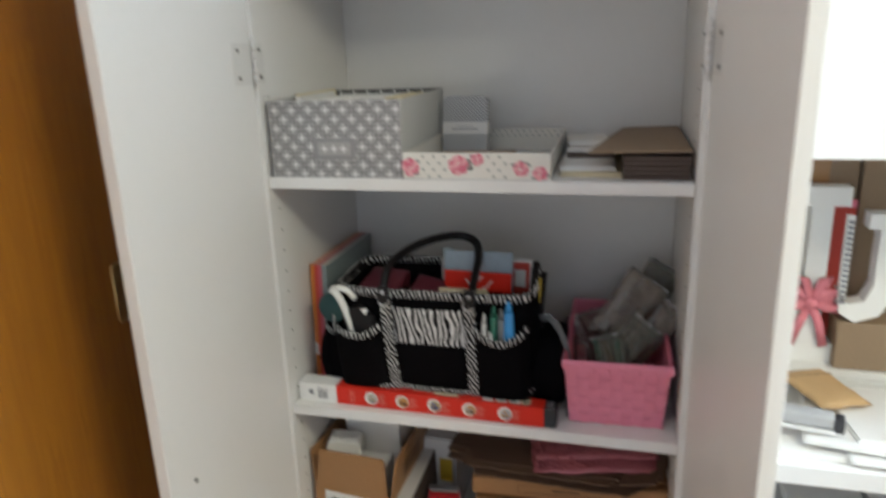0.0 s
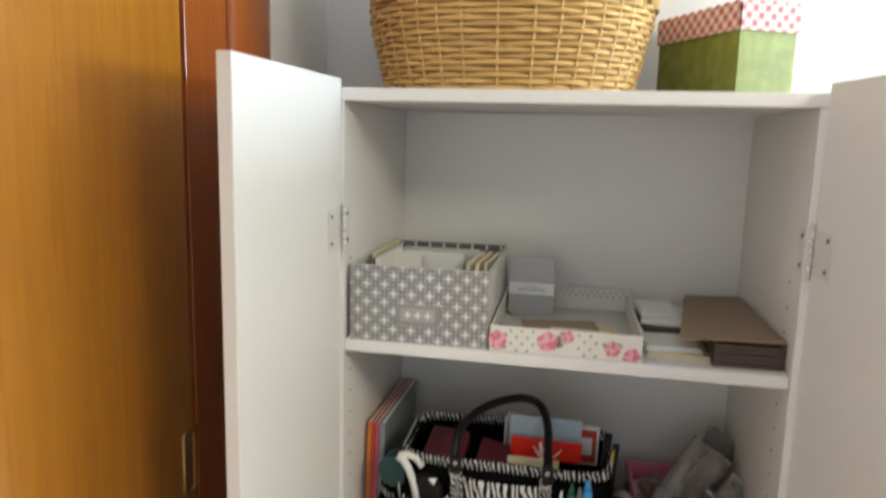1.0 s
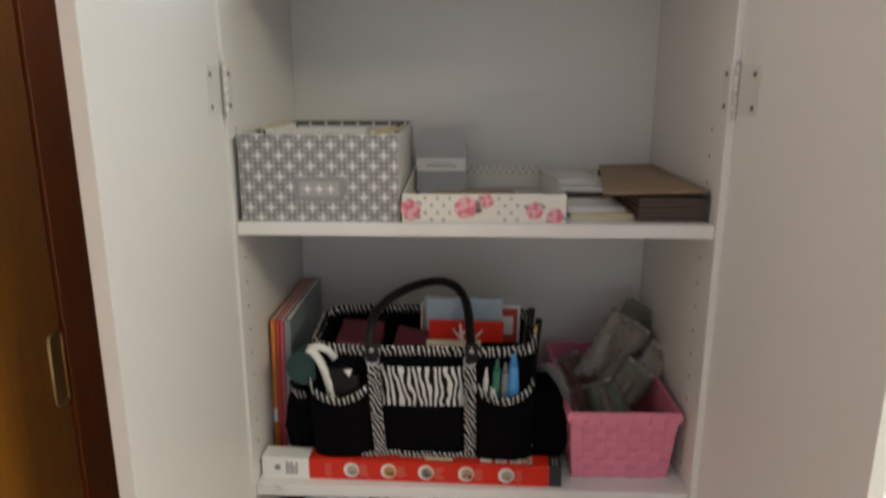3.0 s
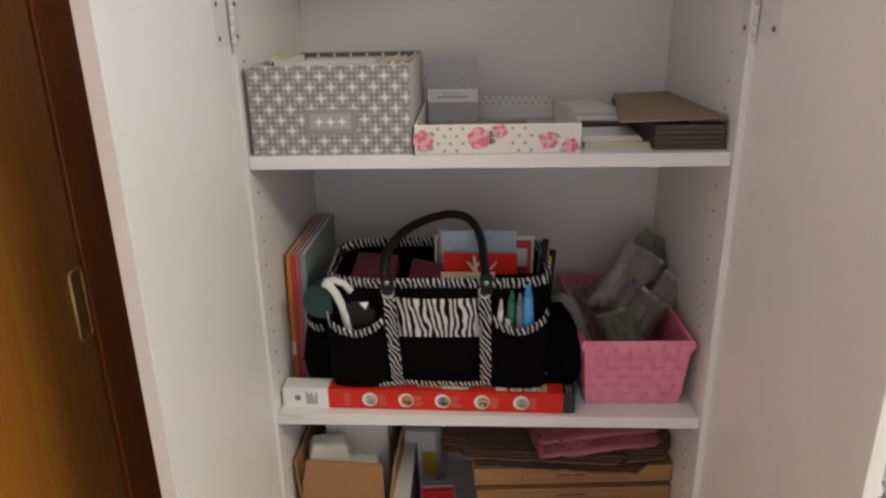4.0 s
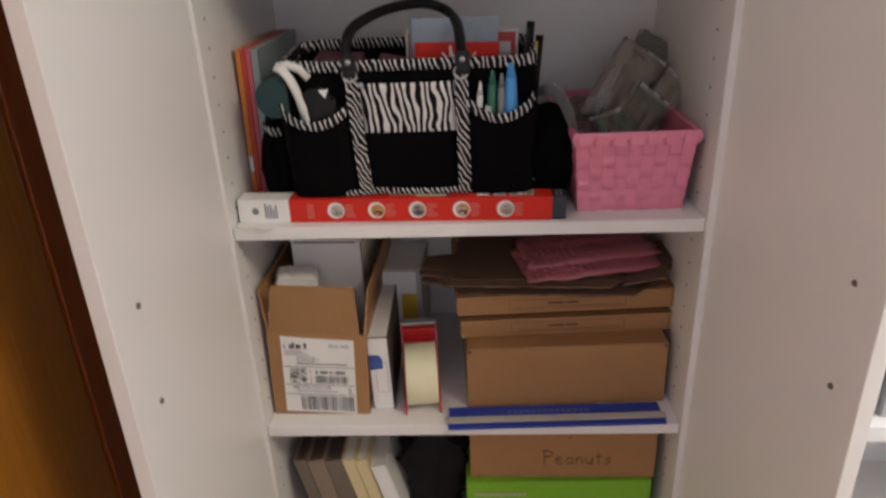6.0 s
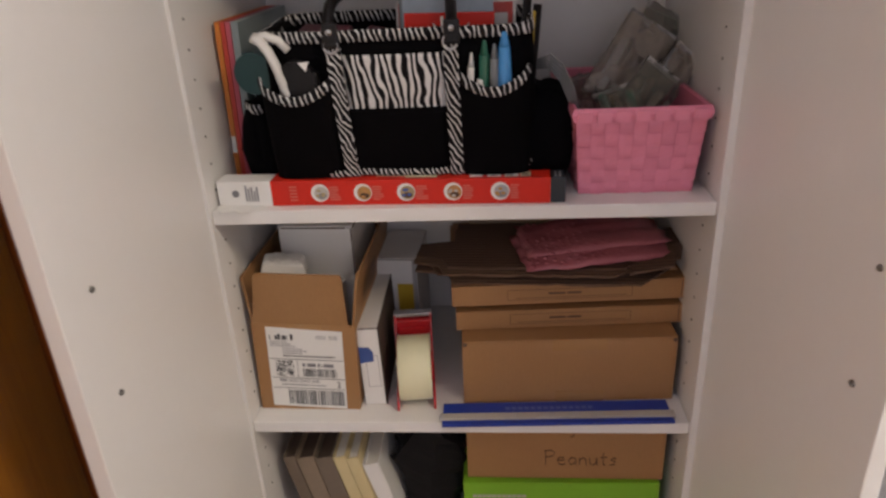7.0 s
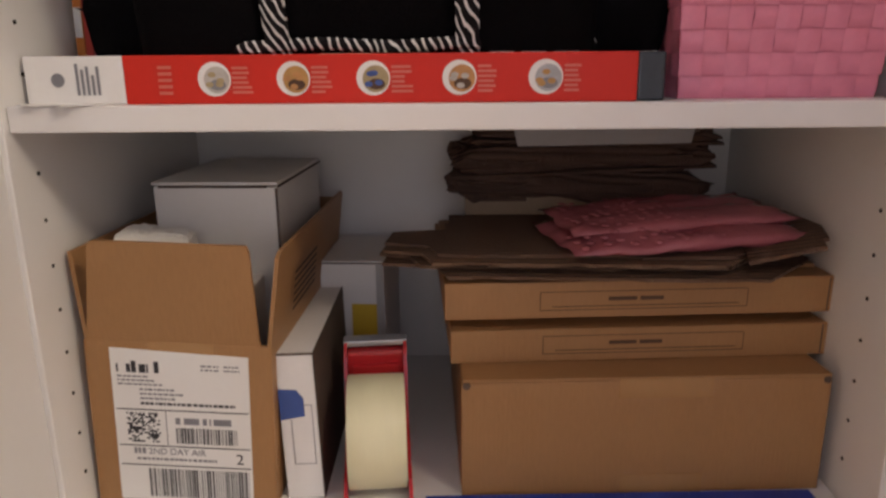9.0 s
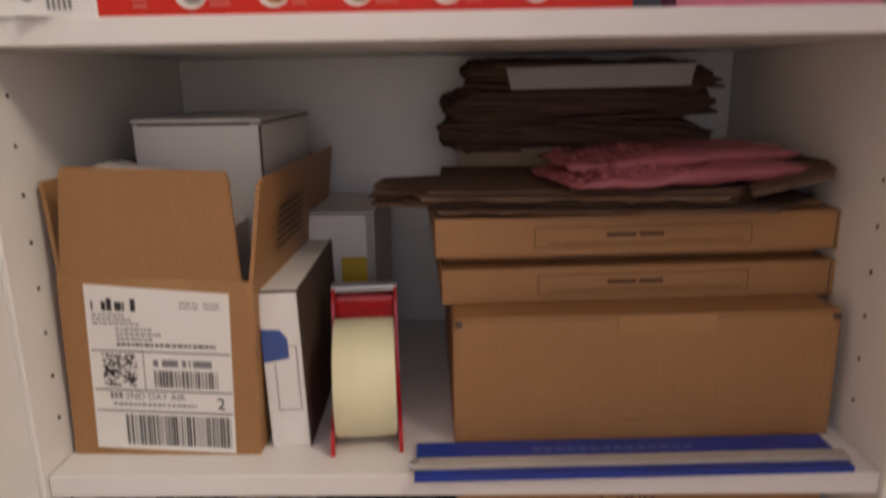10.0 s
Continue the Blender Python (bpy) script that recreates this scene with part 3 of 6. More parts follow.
wicker_basket((0.196, 0.176, TOP))
tag = thing("pink_cloth", (0.405, 0.15, TOP + 0.236), "pale pink cloth hanging over the basket rim", "cloth")
bm = cushion(0.05, 0.05, 0.03, 10, 0.4, 2.0)
part("cloth", bm, M["fabric_red"], tag, "", True)

gb = thing("gift_box", (0.507, 0.118, TOP), "green mottled paper gift box with a red gingham lid", "box", rz=27)
part("box_body", box(0.0, 0.090, 0.0, 0.190, 0.0, 0.092, 0.001), M["green_box"], gb)
lid = bmesh.new()
for (ax, ay, bx, by) in ((-0.002, -0.002, 0.092, -0.002), (0.092, -0.002, 0.092, 0.192), (0.092, 0.192, -0.002, 0.192), (-0.002, 0.192, -0.002, -0.002)):
    n = 24
    ex = Vector((bx - ax, by - ay, 0))
    nr = Vector((ex.y, -ex.x, 0)).normalized() * 0.0016
    low = [lid.verts.new(Vector((ax, ay, 0.089)) + ex * k / n + nr) for k in range(n + 1)]
    top = [lid.verts.new(Vector((ax, ay, 0.124 + 0.0035 * abs(math.sin(math.pi * k / n * round(ex.length / 0.019))))) + ex * k / n + nr) for k in range(n + 1)]
    low2 = [lid.verts.new(v.co - nr * 1.2) for v in low]
    top2 = [lid.verts.new(v.co - nr * 1.2) for v in top]
    for k in range(n):
        for a, b_ in ((low, top), (top2, low2), (top, top2), (low2, low)):
            lid.faces.new((a[k], a[k + 1], b_[k + 1], b_[k]))
bmesh.ops.recalc_face_normals(lid, faces=lid.faces)
lid_ob = part("lid", lid, M["gingham"], gb, "red and white gingham lid with a scalloped edge")
part("lid_top", box(-0.001, 0.091, -0.001, 0.191, 0.118, 0.121), M["gingham"], lid_ob)

# ---- first shelf ----
gx = thing("photo_box", (0.007, 0.008, SH1), "grey and white patterned paper box with open top, full of cards", "box", rz=1.0)
bw, bd, bh = 0.194, 0.245, 0.107
t = 0.0025
part("box_base", box(0, bw, 0, bd, 0, t), M["box_grey"], gx)
part("box_front", box(0, bw, 0, t, t, bh, 0.0008), M["box_grey"], gx)
part("box_back", box(0, bw, bd - t, bd, t, bh, 0.0008), M["box_grey"], gx)
part("box_side", box(0, t, t, bd - t, t, bh - 0.001, 0.0006), M["box_inside"], gx)
part("box_side", box(bw - t, bw, t, bd - t, t, bh - 0.001, 0.0006), M["box_inside"], gx)


def lattice_print(x0, x1, z0, z1, y, parent, step=0.0253, rows=0.01265):
    """White four-pointed stars in scalloped grey outlines, in a staggered lattice."""
    white, dark = bmesh.new(), bmesh.new()
    for r in range(int((z1 - z0) / rows) + 1):
        z = z0 + 0.0045 + rows * r
        for k in range(int((x1 - x0) / step) + 2):
            x = x0 - 0.002 + step * k + (step / 2 if r % 2 else 0)

            def keep(px, pz):
                return (min(max(px, x0), x1), y, min(max(pz, z0), z1))
            if not (x0 - 0.004 < x < x1 + 0.004 and z0 - 0.002 < z < z1 + 0.004):
                continue
            pts = []
            for q in range(16):
                a = 2 * math.pi * q / 16
                rad = (0.0072, 0.0027, 0.0019, 0.0027)[q % 4]
                pts.append(keep(x + rad * math.sin(a), z - rad * math.cos(a)))
            white.faces.new([white.verts.new(p) for p in pts])
            ring = []
            for q in range(33):
                a = 2 * math.pi * q / 32
                rad = 0.0082 + 0.0022 * math.cos(4 * a) - 0.0007 * math.cos(8 * a)
                ring.append((keep(x + (rad + 0.00062) * math.sin(a), z - (rad + 0.00062) * math.cos(a)), keep(x + (rad - 0.00062) * math.sin(a), z - (rad - 0.00062) * math.cos(a))))
            for (o1, i1), (o2, i2) in zip(ring, ring[1:]):
                dark.faces.new([dark.verts.new(c) for c in (o1, o2, i2, i1)])
    for bm, nm, mt in ((white, "star_print", "box_white"), (dark, "outline_print", "box_grey_dark")):
        bmesh.ops.dissolve_degenerate(bm, dist=1e-6, edges=bm.edges[:])
        if nm == "outline_print":
            for v in bm.verts:
                v.co.y -= 0.0001
        tagged(part(nm, bm, M[mt], parent), kind="stuff")


lattice_print(0.0008, bw - 0.0008, 0.0008, bh - 0.0008, -0.0003, gx)
rim = bmesh.new()
for k in range(8):
    disc(0.014 + 0.0243 * k, bh - 0.004, 0.0022, bd - t - 0.0003, 8, bm=rim)
    disc(0.002 + 0.0243 * (k + 0.5), bh - 0.008, 0.0022, bd - t - 0.0003, 8, bm=rim)
part("rim_print", rim, M["box_white"], gx)
part("rim_strip", box(t, bw - t, bd - t - 0.0002, bd - t, bh - 0.012, bh - 0.001), M["box_grey_dark"], gx)
hold = part("label_holder", box(0.066, 0.128, -0.002, 0.0, 0.026, 0.056, 0.0008), M["box_inside_dark"], gx, "grey metal label holder")
part("holder_window", box(0.073, 0.121, -0.0024, -0.002, 0.032, 0.050), M["box_grey"], hold)
sp = bmesh.new()
for k in range(3):
    pts = []
    for q in range(8):
        a = 2 * math.pi * q / 8
        rad = 0.0065 if q % 2 == 0 else 0.0022
        pts.append((0.083 + 0.014 * k + rad * math.sin(a), -0.0026, 0.041 - rad * math.cos(a)))
    sp.faces.new([sp.verts.new(p) for p in pts])
part("holder_print", sp, M["box_white"], hold)
for k, (x, y0, h, w, mt) in enumerate(((0.045, 0.12, 0.104, 0.055, "paper"), (0.05, 0.155, 0.105, 0.11, "paper"), (0.055, 0.19, 0.106, 0.125, "box_inside"))):
    c = thing("card_stack", (0.007 + x - 0.03, 0.012 + y0, SH1 + 0.003), "stack of white cards standing in the patterned box", "cards", "cards in the box", rx=-4)
    part("card_block", box(0, w, 0, 0.016, 0, h - 0.006, 0.0006), M[mt], c)
for k in range(3):
    c = thing("divider_card", (0.158 + 0.0125 * k, 0.075 + 0.004 * k, SH1 + 0.003), "cream card standing on edge in the patterned box", "card", "cream divider cards", rz=-3)
    part("card", box(0, 0.0045, 0, 0.115, 0, 0.102, 0.0008), M["cream"], c)
c = thing("envelope_stack", (0.016, 0.05, SH1 + 0.003), "cream and green envelopes standing in the patterned box", "envelopes", ry=0)
part("envelope", box(0, 0.006, 0.03, 0.17, 0, 0.108, 0.0008), M["cream"], c)
part("envelope", box(0.0075, 0.011, 0.01, 0.15, 0, 0.104, 0.0008), M["kraft_dark"], c)
part("envelope", box(0.0125, 0.021, 0.005, 0.13, 0, 0.106, 0.0008), M["paper"], c)

fx = thing("floral_tray", (0.2045, 0.004, SH1), "shallow white box with pink roses and grey dots, open", "tray", rz=0.8)
fw, fd, fh = 0.198, 0.272, 0.0365
part("tray_base", box(0, fw, 0, fd, 0, 0.002), M["box_inside"], fx)
part("tray_front", box(0, fw, 0, 0.002, 0.002, fh, 0.0007), M["floral"], fx)
part("tray_back", box(0, fw, fd - 0.002, fd, 0.002, fh, 0.0007), M["floral"], fx)
part("tray_side", box(0, 0.002, 0.002, fd - 0.002, 0.002, fh - 0.0005, 0.0006), M["floral"], fx)
part("tray_side", box(fw - 0.002, fw, 0.002, fd - 0.002, 0.002, fh - 0.0005, 0.0006), M["floral"], fx)
dots = bmesh.new()
for r in range(4):
    for k in range(14):
        x, z = 0.006 + 0.0148 * k + (0.0074 if r % 2 else 0), 0.0050 + 0.0088 * r
        if x < fw - 0.004 and not any(abs(x - cx) < w for cx, w in ((0.008, 0.016), (0.086, 0.027), (0.172, 0.027))):
            disc(x, z, 0.0021, -0.0003, 8, bm=dots)
tagged(part("dot_print", dots, M["leaf_print"], fx), kind="stuff")
dots = bmesh.new()
for r in range(2):
    for k in range(19):
        disc(0.006 + 0.0102 * k + (0.005 if r else 0), fh - 0.004 - 0.007 * r, 0.0017, fd - 0.0023, 8, bm=dots)
tagged(part("dot_print", dots, M["leaf_print"], fx), kind="stuff")


def rose(cx, cz, r, seed):
    rnd = random.Random(seed)
    leaf, pale, deep = bmesh.new(), bmesh.new(), bmesh.new()
    for k in range(4):
        a = rnd.uniform(0, 6.28)
        disc(cx + 1.15 * r * math.cos(a), max(0.004, min(fh - 0.004, cz + 0.8 * r * math.sin(a))), 0.36 * r, -0.0004, 8, 0.7, leaf)
    for k in range(9):
        a = 6.28 * k / 9 + rnd.uniform(-0.3, 0.3)
        disc(max(0.003, min(fw - 0.003, cx + 0.62 * r * math.cos(a))), max(0.0035, min(fh - 0.0035, cz + 0.62 * r * math.sin(a))), 0.40 * r, -0.0006 - 0.00002 * k, 9, 0.9, pale if k % 2 else deep)
    for k in range(5):
        a = rnd.uniform(0, 6.28)
        disc(cx + 0.3 * r * math.cos(a), cz + 0.3 * r * math.sin(a), 0.28 * r, -0.0009 - 0.00002 * k, 8, 0.8, deep if k % 2 else pale)
    part("leaf_print", leaf, M["leaf_print"], fx)
    part("rose_print", pale, M["rose_pale"], fx)
    part("rose_print", deep, M["rose"], fx)


for q in ((0.010, 0.017, 0.0130, 1), (0.077, 0.020, 0.0140, 2), (0.102, 0.028, 0.0090, 3), (0.160, 0.016, 0.0105, 4), (0.185, 0.010, 0.0100, 5)):
    rose(*q)
for x, y, z, w, d, h, rz, tilt, mt, lab in (
        (0.030, 0.030, 0.0022, 0.135, 0.085, 0.018, -5, 0, "buff", "pile of buff paper cards lying in the floral tray"),
        (0.045, 0.022, 0.0206, 0.105, 0.070, 0.003, 9, 2, "kraft", "brown card lying on buff cards in the tray"),
        (0.072, 0.014, 0.0256, 0.078, 0.055, 0.0016, -7, -3, "paper", "white paper card on top in the floral tray")):
    c = thing("loose_card", (0.2045 + x, y, SH1 + z), lab, "card", "cards in the tray", rz=rz, rx=tilt)
    n = max(1, round(h / 0.003))
    for k in range(n):
        part("card_sheet", slab([(0.002 * (k % 2), 0.001 * (k % 3)), (w - 0.0015 * (k % 3), 0), (w, d), (0.001 * (k % 2), d - 0.002 * (k % 2))], h / n * k, h / n * (k + 0.9), 0.0, k), M[mt], c)

tn = thing("striped_tin", (0.2075, 0.205, SH1 + 0.0022), "grey and white striped tin standing upright in the floral tray", "tin", rx=-6)


def round_rect(w, h, r, n=6):
    pts = []
    for cx, cz, a0 in ((w - r, r, -90), (w - r, h - r, 0), (r, h - r, 90), (r, r, 180)):
        pts += [(cx + r * math.cos(radians(a0 + 90 * k / n)), cz + r * math.sin(radians(a0 + 90 * k / n))) for k in range(n + 1)]
    return pts


part("tin_body", plate(round_rect(0.072, 0.094, 0.010), 0.0, 0.022), M["tin"], tn)
part("paper_sleeve", box(-0.0004, 0.0724, -0.0006, 0.0226, 0.034, 0.053), M["paper"], tn, "white paper sleeve")
tb = bmesh.new()
bar(tb, 0.014, 0.058, 0.0405, 0.0432, -0.0009)
bar(tb, 0.022, 0.050, 0.0462, 0.0474, -0.0009)
part("printed_line", tb, M["grey_card"], tn)

# flattened mailers and papers
ml = thing("mailer_stack", (0.492, 0.022, SH1), "stack of flattened dark brown card mailers", "mailers", rz=1.0)
for k in range(5):
    part("mailer", box(0.001 * (k % 2), 0.0845 - 0.001 * (k % 3), 0.001 * (k % 2), 0.262, 0.0062 * k, 0.0062 * k + 0.0056, 0.0006), M["kraft_dark"], ml)
fl = thing("kraft_folder", (0.448, 0.018, SH1 + 0.0340), "brown kraft card folder lying over the mailers", "folder", ry=-1.5)
part("cover", slab([(0, 0.0), (0.128, 0.003), (0.124, 0.265), (0.041, 0.262)], 0.0, 0.002, 0.0), M["kraft"], fl)
part("folded_edge", box(0.085, 0.128, 0.002, 0.26, -0.0022, -0.0005), M["kraft_dark"], fl)
for k, (x, y, w, d, z, rz, mt, nm, lab) in enumerate((
        (0.412, 0.040, 0.082, 0.215, 0.0000, -2, "cream", "envelope", "cream envelopes lying on the shelf"),
        (0.410, 0.048, 0.074, 0.205, 0.0062, 2, "paper", "envelope", "white envelopes lying on the shelf"),
        (0.414, 0.120, 0.068, 0.135, 0.0124, 5, "kraft_dark", "envelope", "dark envelopes between white papers"),
        (0.410, 0.150, 0.068, 0.110, 0.0165, -6, "paper", "envelope", "white envelopes lying on the shelf"),
        (0.412, 0.170, 0.062, 0.090, 0.0232, 7, "paper", "envelope", "white envelopes lying on the shelf"))):
    c = thing(nm, (x, y, SH1 + z), lab, "envelope", "papers on the shelf", rz=rz)
    hh = 0.006 if k != 2 else 0.0038
    part("sheet", box(0, w, 0, d, 0, hh * 0.5, 0.0004), M[mt], c)
    part("sheet", box(0.001, w - 0.002, 0.003, d, hh * 0.52, hh, 0.0004), M[mt], c)

# ---- second shelf ----
bk = [("orange", 0.0062, "thin orange softcover book"), ("scarlet", 0.0055, "thin scarlet softcover book"), ("magenta", 0.0060, "thin red-pink softcover book"), ("slate", 0.0085, "grey-blue softcover booklet")]
x = 0.0015
for mt, w, lab in bk:
    c = thing("book", (x, 0.098, SH2), lab + " standing upright on the shelf", "book", "books on the shelf", ry=1.4)
    part("cover", box(0, w * 0.16, 0, 0.205, 0, 0.203, 0.0003), M[mt], c)
    part("cover", box(w * 0.84, w, 0, 0.205, 0, 0.203, 0.0003), M[mt], c)
    part("spine", box(0, w, -0.0012, 0.0004, 0, 0.203, 0.0005), M[mt], c)
    part("page_block", box(w * 0.17, w * 0.83, 0.0006, 0.203, 0.001, 0.2015), M["paper"], c)
    if mt == "orange":
        part("spine_label", box(0.0004, w - 0.0004, -0.0016, -0.0012, 0.045, 0.066), M["paper"], c, "white spine label")
    x += w + 0.0007


def tote_bag(loc):
    b = thing("craft_tote", loc, "black canvas craft tote with zebra print trim, full of tools", "bag")
    hw, hw2, dep, h = 0.150, 0.160, 0.155, 0.197

    def shell(z, inset=0.0, n=56):
        k = z / h
        lean = 0.030 * (1 - k)
        cx, cy = 0.0, lean + 0.082 + 0.004 * (1 - k)
        a, c = hw + (hw2 - hw) * (1 - k) - inset, (dep / 2 + 0.005 * math.sin(math.pi * k)) - inset
        pts = []
        for i in range(n):
            t = 2 * math.pi * i / n
            ct, st = math.cos(t), math.sin(t)
            e = 2 / 5.5
            pts.append(Vector((cx + a * abs(ct) ** e * (1 if ct > 0 else -1), cy + c * abs(st) ** e * (1 if st > 0 else -1), z)))
        return pts

    def wall(zs, inset0, inset1, bottom=False, sag=0.0):
        bm = bmesh.new()

        def ring(z, inset):
            out = []
            for p in shell(z, inset):
                q = p.copy()
                q.z += sag * math.sin(3 * p.x / hw + 1.0) * (z / h) ** 4
                q.z += 0.006 * (z / h) ** 4 * min(1.0, max(0.0, (p.y - 0.05) / 0.09))
                q += Vector((0.002 * noise.noise(p * 16), 0.003 * noise.noise(p * 13 + Vector((5, 0, 0))), 0))
                out.append(bm.verts.new(q))
            return out
        outer = [ring(z, inset0) for z in zs]
        inner = [ring(z, inset1) for z in zs]
        n = len(outer[0])
        for rr, flip in ((outer, False), (inner, True)):
            for u, v in zip(rr, rr[1:]):
                for k in range(n):
                    f = (u[k], u[(k + 1) % n], v[(k + 1) % n], v[k])
                    bm.faces.new(f[::-1] if flip else f)
        for k in range(n):
            bm.faces.new((outer[-1][k], outer[-1][(k + 1) % n], inner[-1][(k + 1) % n], inner[-1][k]))
            bm.faces.new((inner[0][k], inner[0][(k + 1) % n], outer[0][(k + 1) % n], outer[0][k]))
        if bottom:
            bm.faces.new(inner[0])
        bmesh.ops.recalc_face_normals(bm, faces=bm.faces)
        return bm

    part("bag_body", wall([0.0, 0.004, 0.03, 0.06, 0.09, 0.12, 0.15, 0.185], 0.0, 0.004, True), M["black_cloth"], b, "", True)
    part("rim_binding", wall([0.185, 0.191, 0.197], -0.0014, 0.0052), M["zebra_trim"], b, "zebra print binding", True)
    part("base_binding", wall([0.024, 0.032, 0.040], -0.0014, 0.002), M["zebra_trim"], b, "zebra print binding", True)

    def front_y(z, x=0.0):
        return 0.030 * (1 - z / h) + 0.0045 - 0.005 * math.sin(math.pi * z / h)

    def bulged(x0, x1, z0, z1, bulge, lip=0.0, n=12, m=10, thick=0.003):
        """A pocket on the front: a curved sheet whose upper lip dips in the middle by lip."""
        bm = bmesh.new()
        f, g = [], []
        for j in range(m + 1):
            rf, rg = [], []
            for i in range(n + 1):
                u, v = i / n, j / m
                top = z1 - lip * math.sin(math.pi * u) ** 0.8
                z = z0 + (top - z0) * v
                out = bulge * (max(0.0, math.sin(math.pi * min(1, max(0, u)))) ** 0.32) * (0.45 + 0.55 * v)
                x = x0 + (x1 - x0) * u
                y = front_y(z) - 0.0025 - out
                rf.append(bm.verts.new((x, y, z)))
                rg.append(bm.verts.new((x, y + thick, z)))
            f.append(rf)
            g.append(rg)
        for j in range(m):
            for i in range(n):
                bm.faces.new((f[j][i], f[j][i + 1], f[j + 1][i + 1], f[j + 1][i]))
                bm.faces.new((g[j][i], g[j + 1][i], g[j + 1][i + 1], g[j][i + 1]))
        for i in range(n):
            bm.faces.new((f[m][i], f[m][i + 1], g[m][i + 1], g[m][i]))
        for j in range(m):
            bm.faces.new((f[j][0], f[j + 1][0], g[j + 1][0], g[j][0]))
            bm.faces.new((f[j][n], g[j][n], g[j + 1][n], f[j + 1][n]))
        lip_pts = [(v.co + w.co) / 2 for v, w in zip(f[m], g[m])]
        return bm, lip_pts

    for nm, x0, x1, z1, bulge, dip in (("front_pocket", -0.150, -0.068, 0.150, 0.022, 0.020), ("front_pocket", 0.066, 0.146, 0.156, 0.022, 0.022)):
        bm, lp = bulged(x0, x1, 0.012, z1, bulge, dip)
        p = part(nm, bm, M["black_cloth"], b, "", True)
        part("pocket_trim", tube([q + Vector((0, -0.001, -0.003)) for q in lp], 0.0055, 8, False, 0.45), M["zebra_trim"], p, "zebra print trim", True)
    part("hem_binding", tube([(-0.152 + 0.304 * k / 40, front_y(0.036) - 0.0105 - 0.0016 * math.sin(k * 0.8) + 0.030 * abs(k / 20 - 1) ** 8, 0.036 + 0.001 * math.sin(k * 0.5)) for k in range(41)], 0.0040, 8, False, 0.35), M["zebra_strap"], b, "zebra print binding", True)
    bm, lp = bulged(-0.060, 0.060, 0.02, 0.113, 0.006, 0.0)
    p = part("front_pocket", bm, M["black_cloth"], b, "", True)
    bm, lp = bulged(-0.056, 0.057, 0.113, 0.172, 0.008, 0.0, thick=0.002)
    part("zebra_panel", bm, M["zebra"], p, "zebra print pocket panel", True)
    # webbing straps
    for x0, x1 in ((-0.064, -0.058), (0.062, 0.064)):
        bm = bmesh.new()
        prev = None
        for k in range(15):
            z = 0.012 + 0.182 * k / 14
            xc = x0 + (x1 - x0) * (1 - k / 14)
            y = front_y(z) - 0.009 - 0.002 * math.sin(3.1 * k / 14)
            ring = [bm.verts.new((xc + dx, y + dy, z)) for dx, dy in ((-0.0076, 0.0), (0.0076, 0.0), (0.0076, 0.012), (-0.0076, 0.012))]
            if prev:
                for q in range(4):
                    bm.faces.new((prev[q], prev[(q + 1) % 4], ring[(q + 1) % 4], ring[q]))
            prev = ring
        bm.faces.new(prev)
        bmesh.ops.recalc_face_normals(bm, faces=bm.faces)
        part("strap", bm, M["zebra_strap"], b, "zebra print webbing strap")
        rg = part("ring", tube([(x0 + 0.0075 * math.cos(t), front_y(0.18) - 0.011, 0.183 + 0.0075 * math.sin(t)) for t in (6.2832 * k / 20 for k in range(20))], 0.0016, 6, True), M["steel"], b, "steel ring", True)
    # handle, leaning back over the tote
    knots = [Vector(p) for p in ((-0.069, 0.0, 0.182), (-0.069, 0.036, 0.220), (-0.054, 0.080, 0.234), (-0.024, 0.116, 0.243), (0.014, 0.141, 0.2450), (0.042, 0.141, 0.236), (0.057, 0.096, 0.224), (0.062, 0.036, 0.205), (0.064, 0.0, 0.184))]
    pts = []
    for a in range(len(knots) - 1):
        p0, p1, p2, p3 = knots[max(a - 1, 0)], knots[a], knots[a + 1], knots[min(a + 2, len(knots) - 1)]
        for q in range(4):
            u = q / 4
            pts.append(0.5 * (2 * p1 + (p2 - p0) * u + (2 * p0 - 5 * p1 + 4 * p2 - p3) * u * u + (3 * p1 - p0 - 3 * p2 + p3) * u ** 3))
    pts.append(knots[-1])
    hd = part("handle", tube(pts, 0.0064, 12), M["black_gloss"], b, "glossy black padded handle", True)
    for x in (-0.064, 0.064):
        tb_ = part("handle_tab", box(x - 0.0085, x + 0.0085, -0.007, 0.0, 0.180, 0.206, 0.003), M["black_gloss"], hd)
        part("rivet", cyl((x, -0.0090, 0.197), (x, -0.006, 0.197), 0.0034, 12, 0.0024), M["steel"], hd, "", True)
    # end pockets
    for s, x in ((-1, -0.160), (1, 0.157)):
        bm = cushion(0.062 if s > 0 else 0.05, 0.125, 0.115, 14, 0.04, s, 4.0)
        bmesh.ops.transform(bm, matrix=pose(x + s * 0.012, 0.098, 0.060), verts=bm.verts)
        p = part("end_pocket", bm, M["black_cloth"], b, "", True)
        if s < 0:
            part("pocket_trim", tube([(x + s * (0.005 + 0.032 * math.sin(a)), 0.098 - 0.055 * math.cos(a), 0.107) for a in (math.pi * k / 12 for k in range(13))], 0.006, 8, False, 0.4), M["zebra_trim"], p, "zebra print trim", True)
    part("divider", box(-0.142, 0.142, 0.085, 0.089, 0.006, 0.172, 0.001), M["black_cloth"], b)
    part("divider", box(-0.012, -0.008, 0.02, 0.15, 0.006, 0.168, 0.001), M["black_cloth"], b)
    return b


BX, BY = 0.2265, 0.014
tote_bag((BX, BY, SH2))


